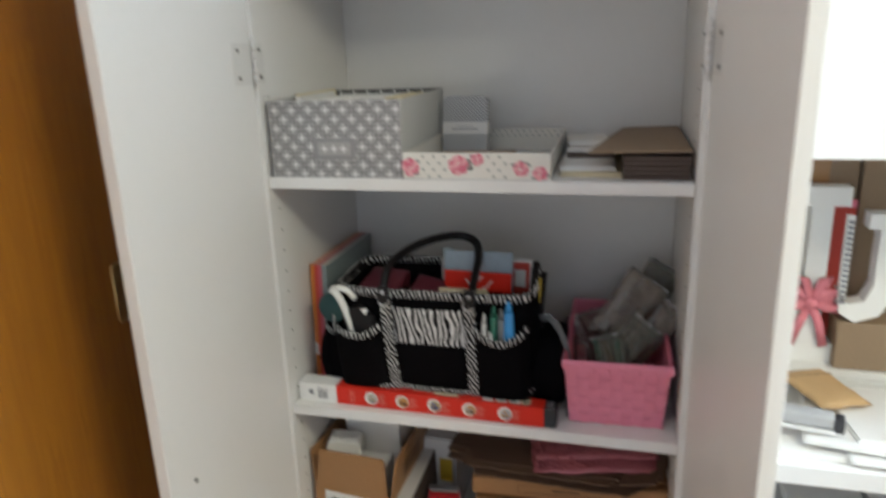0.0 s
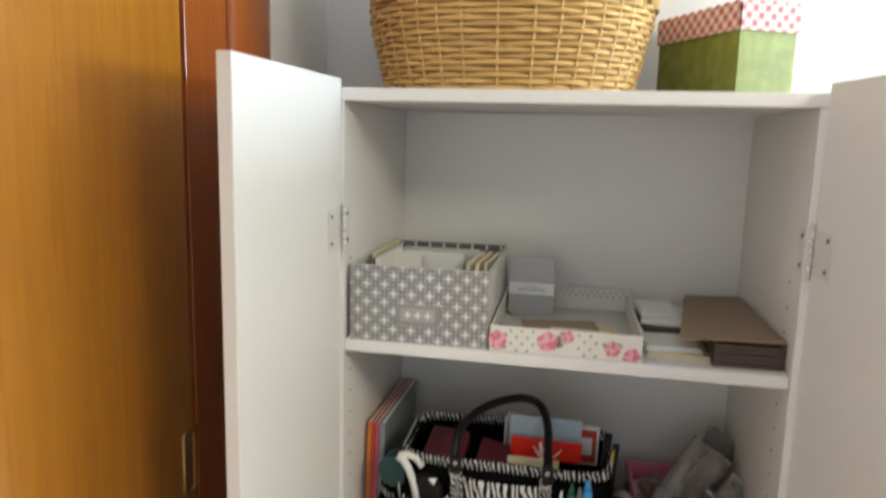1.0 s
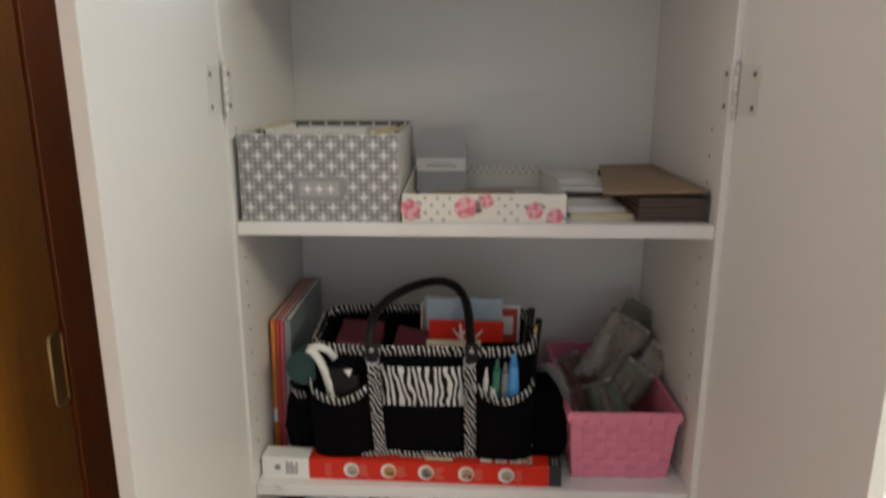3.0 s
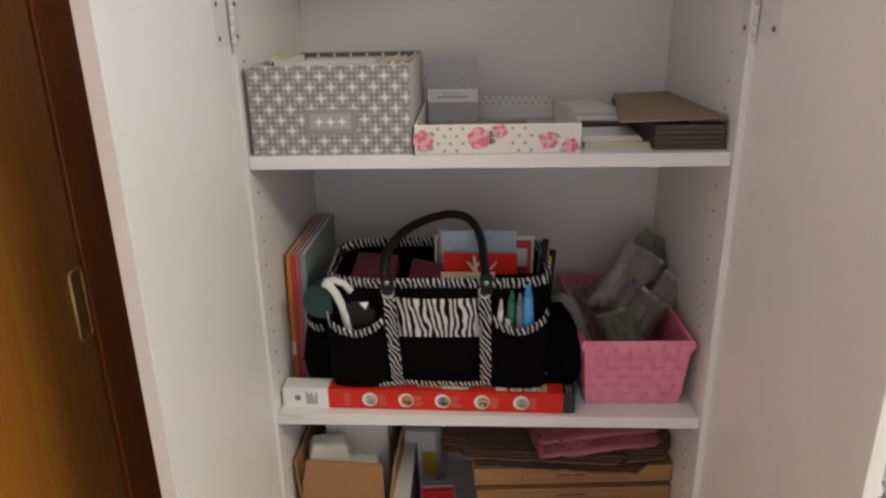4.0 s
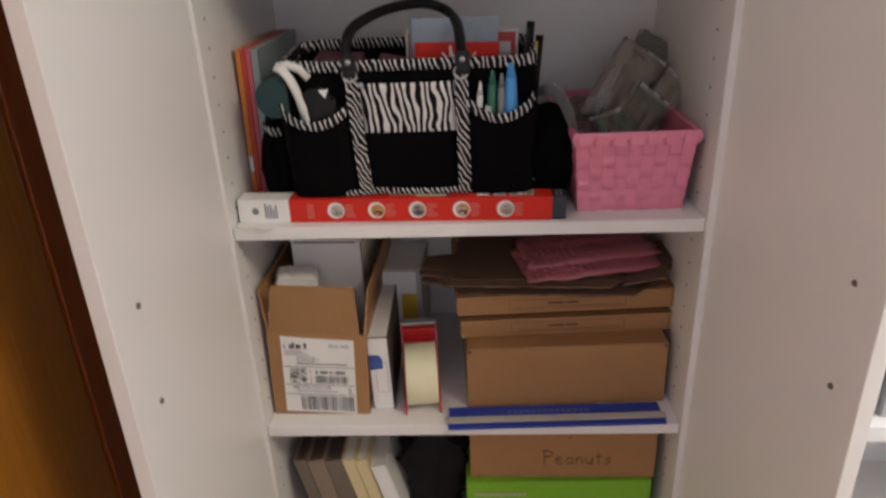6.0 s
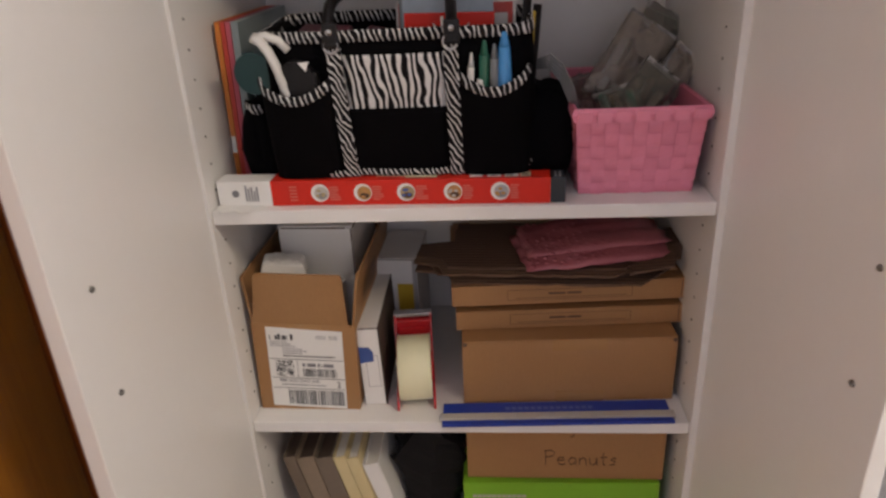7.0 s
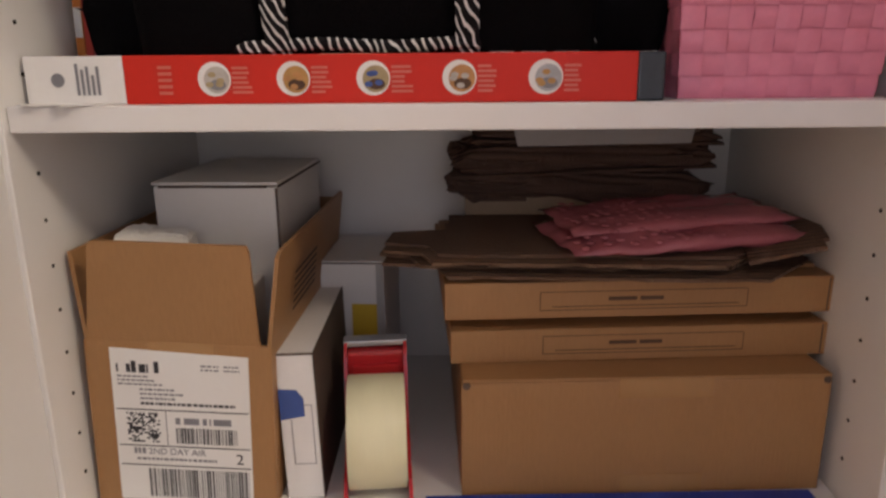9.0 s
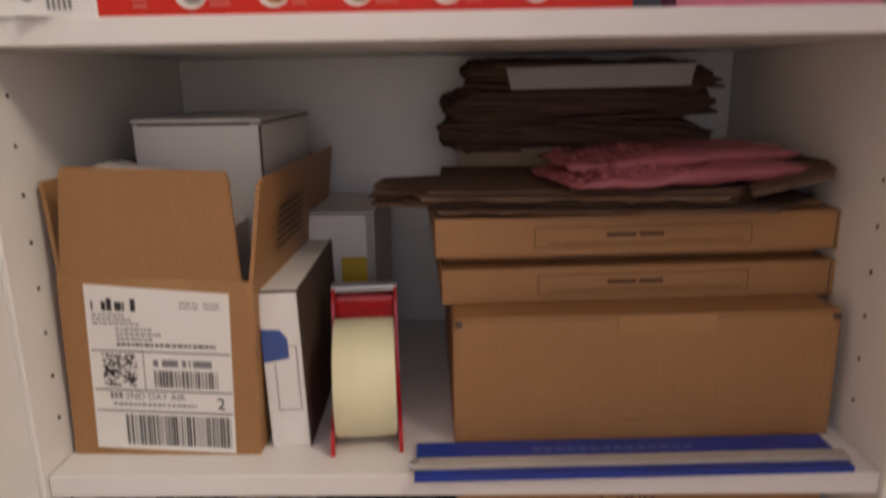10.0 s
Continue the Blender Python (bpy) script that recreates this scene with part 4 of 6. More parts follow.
def in_tote(name, label, category, x, y, z, bm, mt, rx=0.0, ry=0.0, rz=0.0, smooth=False, group="tools in the tote", pn="body"):
    o = thing(name, (BX + x, BY + y, SH2 + z), label, category, group, rz, rx, ry)
    part(pn, bm, M[mt], o, "", smooth)
    return o


in_tote("pencil_case", "maroon plastic case lying in the tote", "case", -0.128, 0.055, 0.105, box(0, 0.060, 0, 0.075, 0, 0.082, 0.006, 3), "maroon", 6, 4, 0, True)
in_tote("pencil_case", "maroon soft case lying in the tote", "case", -0.060, 0.060, 0.100, box(0, 0.052, 0, 0.060, 0, 0.085, 0.007, 3), "maroon", 10, 12, 0, True)
in_tote("tape_box", "small grey plastic box in the tote", "box", -0.045, 0.035, 0.150, box(0, 0.04, 0, 0.02, 0, 0.022, 0.002), "grey_plastic", 10, 0)
wc = in_tote("card_pack", "white packet of cards standing in the tote", "cards", -0.012, 0.118, 0.080, box(0, 0.145, 0, 0.006, 0, 0.136, 0.001), "paper", -5, 1)
for px0, px1, pz0, pz1 in ((0.003, 0.030, 0.075, 0.131), (0.112, 0.141, 0.080, 0.131)):
    part("printed_panel", box(px0, px1, -0.0006, 0.0, pz0, pz1), M["scarlet"], wc)
    part("printed_photo", box(px0 + 0.006, px1 - 0.006, -0.0012, -0.0006, pz0 + 0.012, pz1 - 0.012), M["paper"], wc)
in_tote("blue_card", "pale blue printed card standing in the tote", "card", 0.000, 0.098, 0.088, box(0, 0.108, 0, 0.005, 0, 0.142, 0.001), "sky_blue", -4, 0)
in_tote("blue_card", "teal edged card standing in the tote", "card", -0.004, 0.105, 0.088, box(0, 0.016, 0, 0.004, 0, 0.143, 0.001), "slate", -4, 0)
rc = in_tote("red_card", "red card with a white branch drawn on it", "card", 0.002, 0.080, 0.080, box(0, 0.105, 0, 0.004, 0, 0.124, 0.001), "red", -4, 1)
br = bmesh.new()
for (x0, z0, x1, z1, w) in ((0.040, 0.060, 0.034, 0.108, 0.0035), (0.037, 0.084, 0.024, 0.100, 0.002), (0.036, 0.092, 0.050, 0.106, 0.002), (0.038, 0.078, 0.058, 0.090, 0.0022), (0.038, 0.070, 0.024, 0.082, 0.002), (0.058, 0.090, 0.066, 0.100, 0.0015)):
    d = Vector((x1 - x0, 0, z1 - z0)).normalized()
    s_ = Vector((d.z, 0, -d.x)) * w
    p0, p1 = Vector((x0, -0.0004, z0)), Vector((x1, -0.0004, z1))
    br.faces.new([br.verts.new(c) for c in (p0 - s_, p0 + s_, p1 + s_ * 0.5, p1 - s_ * 0.5)])
bmesh.ops.recalc_face_normals(br, faces=br.faces)
bmesh.ops.translate(br, verts=br.verts[:], vec=(0.010, 0, 0.012))
part("branch_print", br, M["paper"], rc)
in_tote("notepad", "cream notepad standing in the tote", "notepad", 0.002, 0.055, 0.080, box(0, 0.075, 0, 0.006, 0, 0.104, 0.001), "cream", -3, 0)
# tape gun in the front pocket
tg = thing("tape_runner", (BX - 0.138, BY + 0.002, SH2 + 0.102), "white and black handheld tape runner in the front pocket", "tape runner", ry=-4)
arm = [(-0.004, 0.0, 0.092), (0.003, -0.002, 0.088), (0.010, -0.003, 0.077), (0.015, -0.003, 0.062), (0.018, -0.002, 0.045), (0.020, 0.0, 0.025), (0.020, 0.002, 0.004)]
part("white_arm", tube(arm, 0.0052, 10, False, 1.25), M["pale_plastic"], tg, "off-white curved arm", True)
part("white_lip", tube([(-0.004, 0.002, 0.092), (0.008, 0.006, 0.092), (0.020, 0.008, 0.086), (0.029, 0.008, 0.074)], 0.0048, 10, False, 1.2), M["pale_plastic"], tg, "off-white curved lip", True)
part("wheel_housing", cyl((0.034, -0.004, 0.044), (0.034, 0.012, 0.044), 0.020, 28), M["black_gloss"], tg)
part("body", box(0.026, 0.058, -0.003, 0.012, 0.0, 0.050, 0.006, 3), M["black_gloss"], tg, "", True)
part("label_patch", plate([(0.040, 0.062), (0.052, 0.062), (0.047, 0.052)], -0.0052, -0.003), M["paper"], tg)
in_tote("tape_dispenser_body", "dark teal tool standing in the end pocket", "tool", -0.166, 0.036, 0.150, cyl((0, 0, 0), (0.004, 0.030, 0), 0.0235, 32), "teal", 0, 3, 0)
for k, (x, w, top, mt, lab) in enumerate(((0.080, 0.0036, 0.160, "pale_plastic", "slim off-white pen"), (0.095, 0.0052, 0.172, "green_pen", "dark green marker"), (0.107, 0.0048, 0.168, "grey_plastic", "grey marker"), (0.119, 0.0076, 0.180, "cyan_plastic", "light blue glue stick"))):
    pb = cyl((0, 0, 0), (0.001, -0.003, top - 0.100), w * (1.35 if k == 3 else 1), 14, w * (0.8 if k == 3 else 1))
    o = in_tote("pen", lab + " standing in the front pocket", "pen", x, 0.006, 0.095, pb, mt, 0, 2 - k, 0, True, "pens in the pocket", "barrel")
    part("cap", cyl((0.001, -0.003, top - 0.101), (0.0012, -0.0035, top - 0.085), w * (0.8 if k == 3 else 0.9), 14, w * 0.35), M[mt], o, "", True)
o = in_tote("bottle_cap", "small white bottle in the front pocket", "bottle", 0.094, 0.004, 0.112, cyl((0, 0, 0), (0, 0, 0.030), 0.0052, 14), "pale_plastic", 0, 0, 0, True)
for k, (x, y, h, mt) in enumerate(((0.134, 0.080, 0.225, "black_gloss"), (0.146, 0.085, 0.208, "black_gloss"), (0.134, 0.105, 0.200, "grey_plastic"))):
    o = in_tote("pen", "black pen standing at the end of the tote", "pen", x, y, 0.05, cyl((0, 0, 0), (0.004, 0.004, h - 0.05), 0.005, 12), mt, 0, 3, 0, True, "pens at the end", "barrel")
    part("clip", box(-0.0015, 0.0015, -0.0085, -0.005, h - 0.095, h - 0.056, 0.0006), M["yellow" if k == 1 else "black_gloss"], o)
tail = thing("mesh_pouch", (BX + 0.168, BY + 0.050, SH2 + 0.112), "grey mesh strap hanging over the end pocket", "strap", "tools in the tote")
for k in range(5):
    part("mesh_cord", tube([(-0.012, 0.004 * k, 0.040 - 0.003 * k), (0.002, 0.004 * k - 0.004, 0.046 - 0.004 * k), (0.016, 0.003 * k - 0.006, 0.034 - 0.005 * k), (0.028, 0.003 * k - 0.008, 0.010 - 0.006 * k), (0.034, 0.003 * k - 0.008, -0.016 - 0.004 * k)], 0.0017, 6), M["grey_plastic"], tail, "", True)

# long red carton
rb = thing("wrap_carton", (0.004, 0.024, SH2), "long red printed carton of baking paper lying on the shelf", "carton", rz=-1.6)
L, rd, rh = 0.409, 0.029, 0.0305
part("carton_end", box(0, 0.0655, 0, rd, 0, rh, 0.0012), M["white_card"], rb, "white printed carton end")
part("carton_body", box(0.0655, L - 0.017, 0, rd, 0, rh, 0.0010), M["red"], rb, "red printed carton body")
part("carton_cap", box(L - 0.017, L, 0.0003, rd - 0.0003, 0.0003, rh - 0.0003, 0.0016), M["navy"], rb, "dark navy carton end")
for k, (x, mt) in enumerate(zip((0.1245, 0.1755, 0.2265, 0.281, 0.335), food)):
    ph = part("food_photo", disc(x, 0.0155, 0.0108, -0.0004, 22), M["white_card"], rb, "round printed food picture")
    part("food", disc(x + 0.0016, 0.0150, 0.0084, -0.0007, 18), mt, ph)
    blob = bmesh.new()
    for q in range(4):
        a = q * 1.9 + k
        disc(x + 0.004 * math.cos(a), 0.0145 + 0.004 * math.sin(a), 0.0026, -0.0009, 9, 0.7, blob)
    part("dish_edge", disc(x + 0.002, 0.0118, 0.0056, -0.0008, 12, 0.62), M["brown_ink"] if k % 4 else M["grey_ink"], ph)
    part("garnish", blob, food[(k + 2) % 5] if k != 2 else M["blue_print"], ph)
    tx = bmesh.new()
    rnd = random.Random(k)
    for q in range(6):
        z = 0.0065 + 0.0030 * q
        w = 0.008 + 0.006 * rnd.random()
        bar(tx, x + 0.0115, x + 0.0115 + w, z, z + 0.0016, -0.0004)
    part("printed_text", tx, M["faint_red_print"], rb)
for q in range(3):
    part("top_patch", box(0.300 + 0.0205 * q, 0.315 + 0.0205 * q, 0.006, 0.024, rh, rh + 0.0004), M["white_card"], rb, "small white printed patch")
oval = slab([(0.118 + 0.030 * math.cos(2 * math.pi * k / 24), 0.017 + 0.009 * math.sin(2 * math.pi * k / 24)) for k in range(24)], rh, rh + 0.0004)
part("top_oval", oval, M["rail"], rb, "grey printed oval")
for q in range(2):
    part("cap_print", box(L - 0.012 + 0.005 * q, L - 0.010 + 0.005 * q, 0.006, 0.022, rh - 0.0003, rh + 0.0002), M["grey_card"], rb)
part("top_picture", box(0.190, 0.238, 0.012, 0.0285, rh, rh + 0.0004), M["cream"], rb, "cream printed picture")
tx = bmesh.new()
for q in range(5):
    bar(tx, 0.088, 0.097, 0.006 + 0.004 * q, 0.008 + 0.004 * q, -0.0004)
part("printed_text", tx, M["faint_red_print"], rb)
tx = bmesh.new()
for q in range(5):
    w = (0.022, 0.018, 0.020, 0.014, 0.020)[q]
    bar(tx, 0.034 + 0.0034 * q, 0.036 + 0.0034 * q, 0.006, 0.006 + w * 0.9, -0.0004)
disc(0.022, 0.0155, 0.0045, -0.0004, 14, bm=tx)
part("printed_text", tx, M["grey_ink"], rb)
for x0, x1, y0, y1 in ((0.225, 0.262, 0.006, 0.022), (0.322, 0.334, 0.005, 0.024), (0.340, 0.352, 0.005, 0.024), (0.358, 0.370, 0.005, 0.024)):
    topx = bmesh.new()
    topx.faces.new([topx.verts.new(c) for c in ((x0, y0, rh + 0.0003), (x1, y0, rh + 0.0003), (x1, y1, rh + 0.0003), (x0, y1, rh + 0.0003))])
    tp = part("top_print", topx, M["cream"], rb)
    if x1 - x0 < 0.02:
        ln = bmesh.new()
        for q in range(4):
            yq = y0 + 0.003 + 0.004 * q
            ln.faces.new([ln.verts.new(c) for c in ((x0 + 0.002, yq, rh + 0.0005), (x1 - 0.002, yq, rh + 0.0005), (x1 - 0.002, yq + 0.002, rh + 0.0005), (x0 + 0.002, yq + 0.002, rh + 0.0005))])
        part("printed_text", ln, M["ink"], tp)
sc = thing("torn_paper", (0.010, 0.001, SH2 + 0.0003), "torn white paper scrap sticking out under the carton", "paper", rz=4)
part("scrap", slab([(-0.006, 0.012), (0.004, -0.002), (0.018, 0.002), (0.030, -0.007), (0.036, -0.003), (0.052, 0.006), (0.05, 0.026), (0.0, 0.03)], 0, 0.0007, 0.0), M["paper"], sc)


def woven_basket(loc, w0, w1, d0, d1, h):
    b = thing("woven_basket", loc, "pink woven strap basket holding plastic packets", "basket", rz=1.0)
    bm = bmesh.new()

    def ring(k, inset):
        w, d = (w0 + (w1 - w0) * k) / 2 - inset, (d0 + (d1 - d0) * k) / 2 - inset
        return [bm.verts.new((x, y, h * k)) for x, y in ((-w, -d), (w, -d), (w, d), (-w, d))]
    o, i = [ring(k, 0.0) for k in (0, 1)], [ring(k, 0.003) for k in (0.03, 1)]
    for q in range(4):
        n = (q + 1) % 4
        bm.faces.new((o[0][q], o[0][n], o[1][n], o[1][q]))
        bm.faces.new((i[0][n], i[0][q], i[1][q], i[1][n]))
        bm.faces.new((o[1][q], o[1][n], i[1][n], i[1][q]))
    bm.faces.new(i[0])
    bm.faces.new(o[0][::-1])
    part("basket_shell", bm, M["pink_dark"], b)
    rows = 7
    pads = {}

    def pad(w, hh, wide):
        key = (round(w, 4), round(hh, 4), wide)
        if key not in pads:
            p = bmesh.new()
            n = 3
            grid = [[p.verts.new((w * (u / n - 0.5), -0.0012 * math.sin(math.pi * (u / n if wide else v / n)) - 0.0002, hh * (v / n - 0.5))) for u in range(n + 1)] for v in range(n + 1)]
            for v in range(n):
                for u in range(n):
                    p.faces.new((grid[v][u], grid[v][u + 1], grid[v + 1][u + 1], grid[v + 1][u]))
            pads[key] = mesh_of("woven_strap", p, M["pink"], True)
        return pads[key]

    for side in range(4):
        long_ = side % 2 == 1
        cols = 15 if long_ else 9
        for r in range(rows):
            k = (r + 0.5) / rows
            full = (d0 + (d1 - d0) * k) if long_ else (w0 + (w1 - w0) * k)
            off = ((w0 + (w1 - w0) * k) if long_ else (d0 + (d1 - d0) * k)) / 2
            cw = full / cols
            for c in range(cols):
                proud = (r + c) % 2
                ob = new("woven_strap", pad(((d0 if long_ else w0) / cols) * (1.06 if proud else 0.985), h / rows * (0.985 if proud else 0.975), bool(proud)))
                ob.parent = b
                tilt = math.degrees(math.atan2(((w1 - w0) if long_ else (d1 - d0)) / 2, h))
                m = pose(0, 0, 0, 0, 0, 90 * side) @ pose((c - (cols - 1) / 2) * cw, -off - (0.0007 if proud else 0.0001), h * k, tilt, 0, 0)
                ob.matrix_basis = m
    part("rim", tube([(x * (w1 / 2 + 0.0015), y * (d1 / 2 + 0.0015), h - 0.006) for x, y in ((-1, -1), (0, -1), (1, -1), (1, 0), (1, 1), (0, 1), (-1, 1), (-1, 0))], 0.0075, 4, True, 0.4), M["pink"], b)
    for k in range(7):
        o_ = part("rim_fold", box(-w1 / 2 + w1 / 7 * (k + 0.12), -w1 / 2 + w1 / 7 * (k + 0.88), -d1 / 2 - 0.0062, -d1 / 2 - 0.003, h - 0.014, h - 0.001, 0.001), M["pink"], b)
    return b


woven_basket((0.4935, 0.155, SH2), 0.130, 0.146, 0.225, 0.250, 0.102)
rnd = random.Random(4)
for k, (x, y, z, rx, ry, rz, w, d, h, mt, inner) in enumerate((
        (0.462, 0.130, 1.168, 12, -8, 10, 0.075, 0.12, 0.050, "film_rose", "fabric_red"),
        (0.455, 0.195, 1.185, 24, -14, 20, 0.070, 0.10, 0.040, "film_rose", "grey_card"),
        (0.486, 0.090, 1.190, 40, -18, 0, 0.055, 0.085, 0.034, "film_green", "green_pen"),
        (0.508, 0.110, 1.200, 62, 38, -8, 0.050, 0.105, 0.022, "film_green", "dark_file"),
        (0.508, 0.190, 1.232, 66, 34, -6, 0.072, 0.125, 0.022, "film_bag", "grey_card"),
        (0.540, 0.150, 1.205, 64, 40, -10, 0.044, 0.125, 0.020, "film_bag", "grey_plastic"),
        (0.535, 0.235, 1.225, 78, 26, 0, 0.060, 0.150, 0.016, "film_green", "dark_file"))):
    lab = {"film_rose": "rosy plastic packet crumpled in the pink basket", "film_green": "greenish plastic packet tucked in the pink basket", "film_bag": "clear plastic packet with grey trinkets in the pink basket"}[mt]
    o = thing("plastic_packet", (x, y, z), lab, "packet", "packets in the basket", rz, rx, ry)
    part("film", cushion(w, d, h, 18, 0.22, k * 2.3 + 1), M[mt], o, "", True)
    for q in range(3):
        u, v = (-0.28 + 0.26 * q) * w, rnd.uniform(-0.05, 0.05) * d
        bm = box(-0.085 * w, 0.085 * w, -rnd.uniform(0.30, 0.42) * d, rnd.uniform(0.26, 0.40) * d, -h * 0.24, h * 0.24, 0.0045, 3)
        bmesh.ops.transform(bm, matrix=pose(u, v, rnd.uniform(-0.1, 0.15) * h, 0, 0, rnd.uniform(-7, 7)), verts=bm.verts)
        part("trinket", bm, M[(inner, "dark_file", inner, "kraft")[q]], o)
    part("zip_strip", box(-w * 0.47, w * 0.47, d * 0.44, d * 0.50, -0.0008, 0.0008), M["grey_card"], o)

# ---- third shelf ----
cb = thing("shipping_box", (0.004, 0.036, SH3), "open brown shipping box with a white printed label", "box", rz=-1.2, ry=2.2)
cw, cd, ch, ct = 0.139, 0.262, 0.138, 0.003
part("box_base", box(0, cw, 0, cd, 0, ct), M["card"], cb)
part("box_front", box(0, cw, 0, ct, ct, ch, 0.0008), M["card"], cb)
part("box_back", box(0, cw, cd - ct, cd, ct, ch, 0.0008), M["card"], cb)
part("box_side", box(0, ct, ct, cd - ct, ct, ch, 0.0006), M["card"], cb)
part("box_side", box(cw - ct, cw, ct, cd - ct, ct, ch, 0.0006), M["card"], cb)


def flap(name, outline, m, label=""):
    bm = plate(outline, 0, ct)
    bmesh.ops.transform(bm, matrix=m, verts=bm.verts)
    return part(name, bm, M["card"], cb, label)


flap("front_flap", [(0.003, 0.0), (cw - 0.008, 0.0), (cw - 0.009, 0.004), (cw - 0.011, 0.073), (cw - 0.013, 0.078), (0.018, 0.078), (0.015, 0.074)], pose(0, 0, ch, 7, 0, 0), "front flap standing up")
flap("side_flap", [(0.0, 0.0), (cd, 0.0), (cd - 0.002, 0.066), (cd - 0.006, 0.070), (0.010, 0.070), (0.004, 0.066)], pose(cw, 0.0, ch, 0, 0, 90) @ pose(0, 0, 0, 5.5, 0, 0), "side flap standing up")
flap("side_flap", [(0.0, 0.0), (cd, 0.0), (cd - 0.002, 0.066), (0.004, 0.066)], pose(0.0045, 0.0, ch, 0, 0, 90) @ pose(0, 0, 0, -7.5, 0, 0), "side flap standing up")
flap("back_flap", [(0.0, 0.0), (cw, 0.0), (cw, 0.062), (0, 0.062)], pose(0, cd - ct, ch, -3, 0, 0), "back flap standing up")
part("tape_strip", box(0.048, 0.096, -0.0004, 0.0, ch - 0.014, ch + 0.0005), M["tape"], cb)
part("tape_strip", box(0.040, 0.100, -0.0004, 0.0, 0.0, 0.012), M["tape"], cb)
fp = bmesh.new()
for q in range(6):
    z = 0.150 + 0.006 * q
    fp.faces.new([fp.verts.new(c) for c in ((cw + 0.0035 + 0.0965 * (z - ch), 0.045, z), (cw + 0.0035 + 0.0965 * (z - ch), 0.125, z), (cw + 0.0038 + 0.0965 * (z - ch), 0.125, z + 0.003), (cw + 0.0038 + 0.0965 * (z - ch), 0.045, z + 0.003))])
part("flap_print", fp, M["brown_ink"], cb)
lb = part("shipping_label", plate([(0.018, 0.007), (0.121, 0.006), (0.1215, 0.129), (0.019, 0.133)], -0.0007, 0.0), M["paper"], cb, "white shipping label with barcodes")
ink, gr = bmesh.new(), bmesh.new()
y = -0.0009
LX, LZ = 0.0195, 0.0075


def lbar(bm, u0, u1, v0, v1):
    """A printed bar on the label: u from its left edge, v down from its top, in units of 0.45 mm."""
    bar(bm, LX + 0.00045 * u0, LX + 0.00045 * u1, LZ + 0.1225 - 0.000485 * v1, LZ + 0.1225 - 0.000485 * v0, y)


def words(bm, u0, u1, v0, v1, seed):
    """Unreadable words: a row of short bars with gaps."""
    r_ = random.Random(seed)
    u = u0
    while u < u1 - 2:
        w = min(r_.uniform(3, 9), u1 - u)
        lbar(bm, u, u + w, v0, v1)
        u += w + r_.uniform(1.2, 2.6)


# the sender's mark as plain blocks
for k, w in enumerate((3, 11, 8, 11, 3, 8)):
    lbar(ink, 8 + 12.5 * k + (4 if k in (1, 2, 3) else 0) * (k == 1), 8 + 12.5 * k + w, 14 if k in (2, 5) else 19, 33)
rnd = random.Random(11)
for k in range(3):
    words(gr, 8, 62 + 10 * (k % 3), 38 + 6.5 * k, 41 + 6.5 * k, k)
for k in range(2):
    words(gr, 148, 178, 17 + 6.5 * k, 20 + 6.5 * k, 20 + k)
    words(gr, 186, 212, 17 + 6.5 * k, 20 + 6.5 * k, 30 + k)
for k in range(3):
    words(gr, 44, 104 + 12 * (k % 2), 59 + 7.5 * k, 62.5 + 7.5 * k, 40 + k)
words(ink, 44, 202, 82, 86.5, 50)
for v0, v1 in ((94, 96), (156, 158), (190, 192)):
    lbar(ink, 2, 224, v0, v1)
lbar(ink, 84, 85.2, 95, 157)
for i in range(18):
    for j in range(17):
        if rnd.random() < 0.5:
            lbar(ink, 18 + 3.1 * i, 21.1 + 3.1 * i, 100 + 3 * j, 103 + 3 * j)
for x0, x1 in ((100, 108), (114, 140), (146, 153), (157, 160), (164, 194)):
    lbar(gr, x0, x1, 107, 118)


def barcode(x0, x1, z0, z1):
    x = x0
    while x < x1:
        w = rnd.choice((1.0, 1.2, 2.2, 3.2))
        lbar(ink, x, min(x + w, x1), z0, z1)
        x += w + rnd.choice((1.2, 1.7, 2.6))


barcode(100, 204, 124, 151)
words(gr, 26, 46, 161, 171, 60)
words(gr, 30, 168, 178, 182, 61)
barcode(48, 220, 197, 247)
part("label_print", ink, M["ink"], lb)
tagged(part("label_fine_print", gr, M["grey_ink"], lb), kind="stuff")
text_part("label_number", "2", 0.0125, (LX + 0.0895, y - 0.0001, LZ + 0.0335), M["ink"], lb)
text_part("label_line", "2ND DAY AIR", 0.0072, (LX + 0.0225, y - 0.0001, LZ + 0.0395), M["grey_ink"], lb)

wi = thing("white_carton", (0.036, 0.122, SH3 + 0.0035), "white card box standing inside the shipping box", "box", rz=-2.0)
part("carton_body", box(0, 0.102, 0, 0.150, 0, 0.232, 0.0015), M["white_card"], wi)
part("carton_lid", box(-0.001, 0.103, -0.001, 0.151, 0.2335, 0.236, 0.0008), M["white_card"], wi)
part("tuck_slot", box(0.004, 0.094, -0.0003, 0.0, 0.2312, 0.2333), M["kraft_dark"], wi)
part("seam", box(0.1005, 0.1026, -0.0006, 0.0, 0.0, 0.2312), M["kraft_dark"], wi)
part("seam", box(0.1032, 0.1036, -0.001, 0.151, 0.2318, 0.2336), M["kraft_dark"], wi)
fm = thing("foam_scrap", (0.030, 0.060, SH3 + 0.178), "white foam packing piece lying in the shipping box", "packing")
bm = cushion(0.060, 0.042, 0.036, 16, 0.06, 6.1, 9)
bmesh.ops.transform(bm, matrix=pose(0.018, 0.026, 0.012, 0, 8, 12), verts=bm.verts)
part("foam", bm, M["paper"], fm)
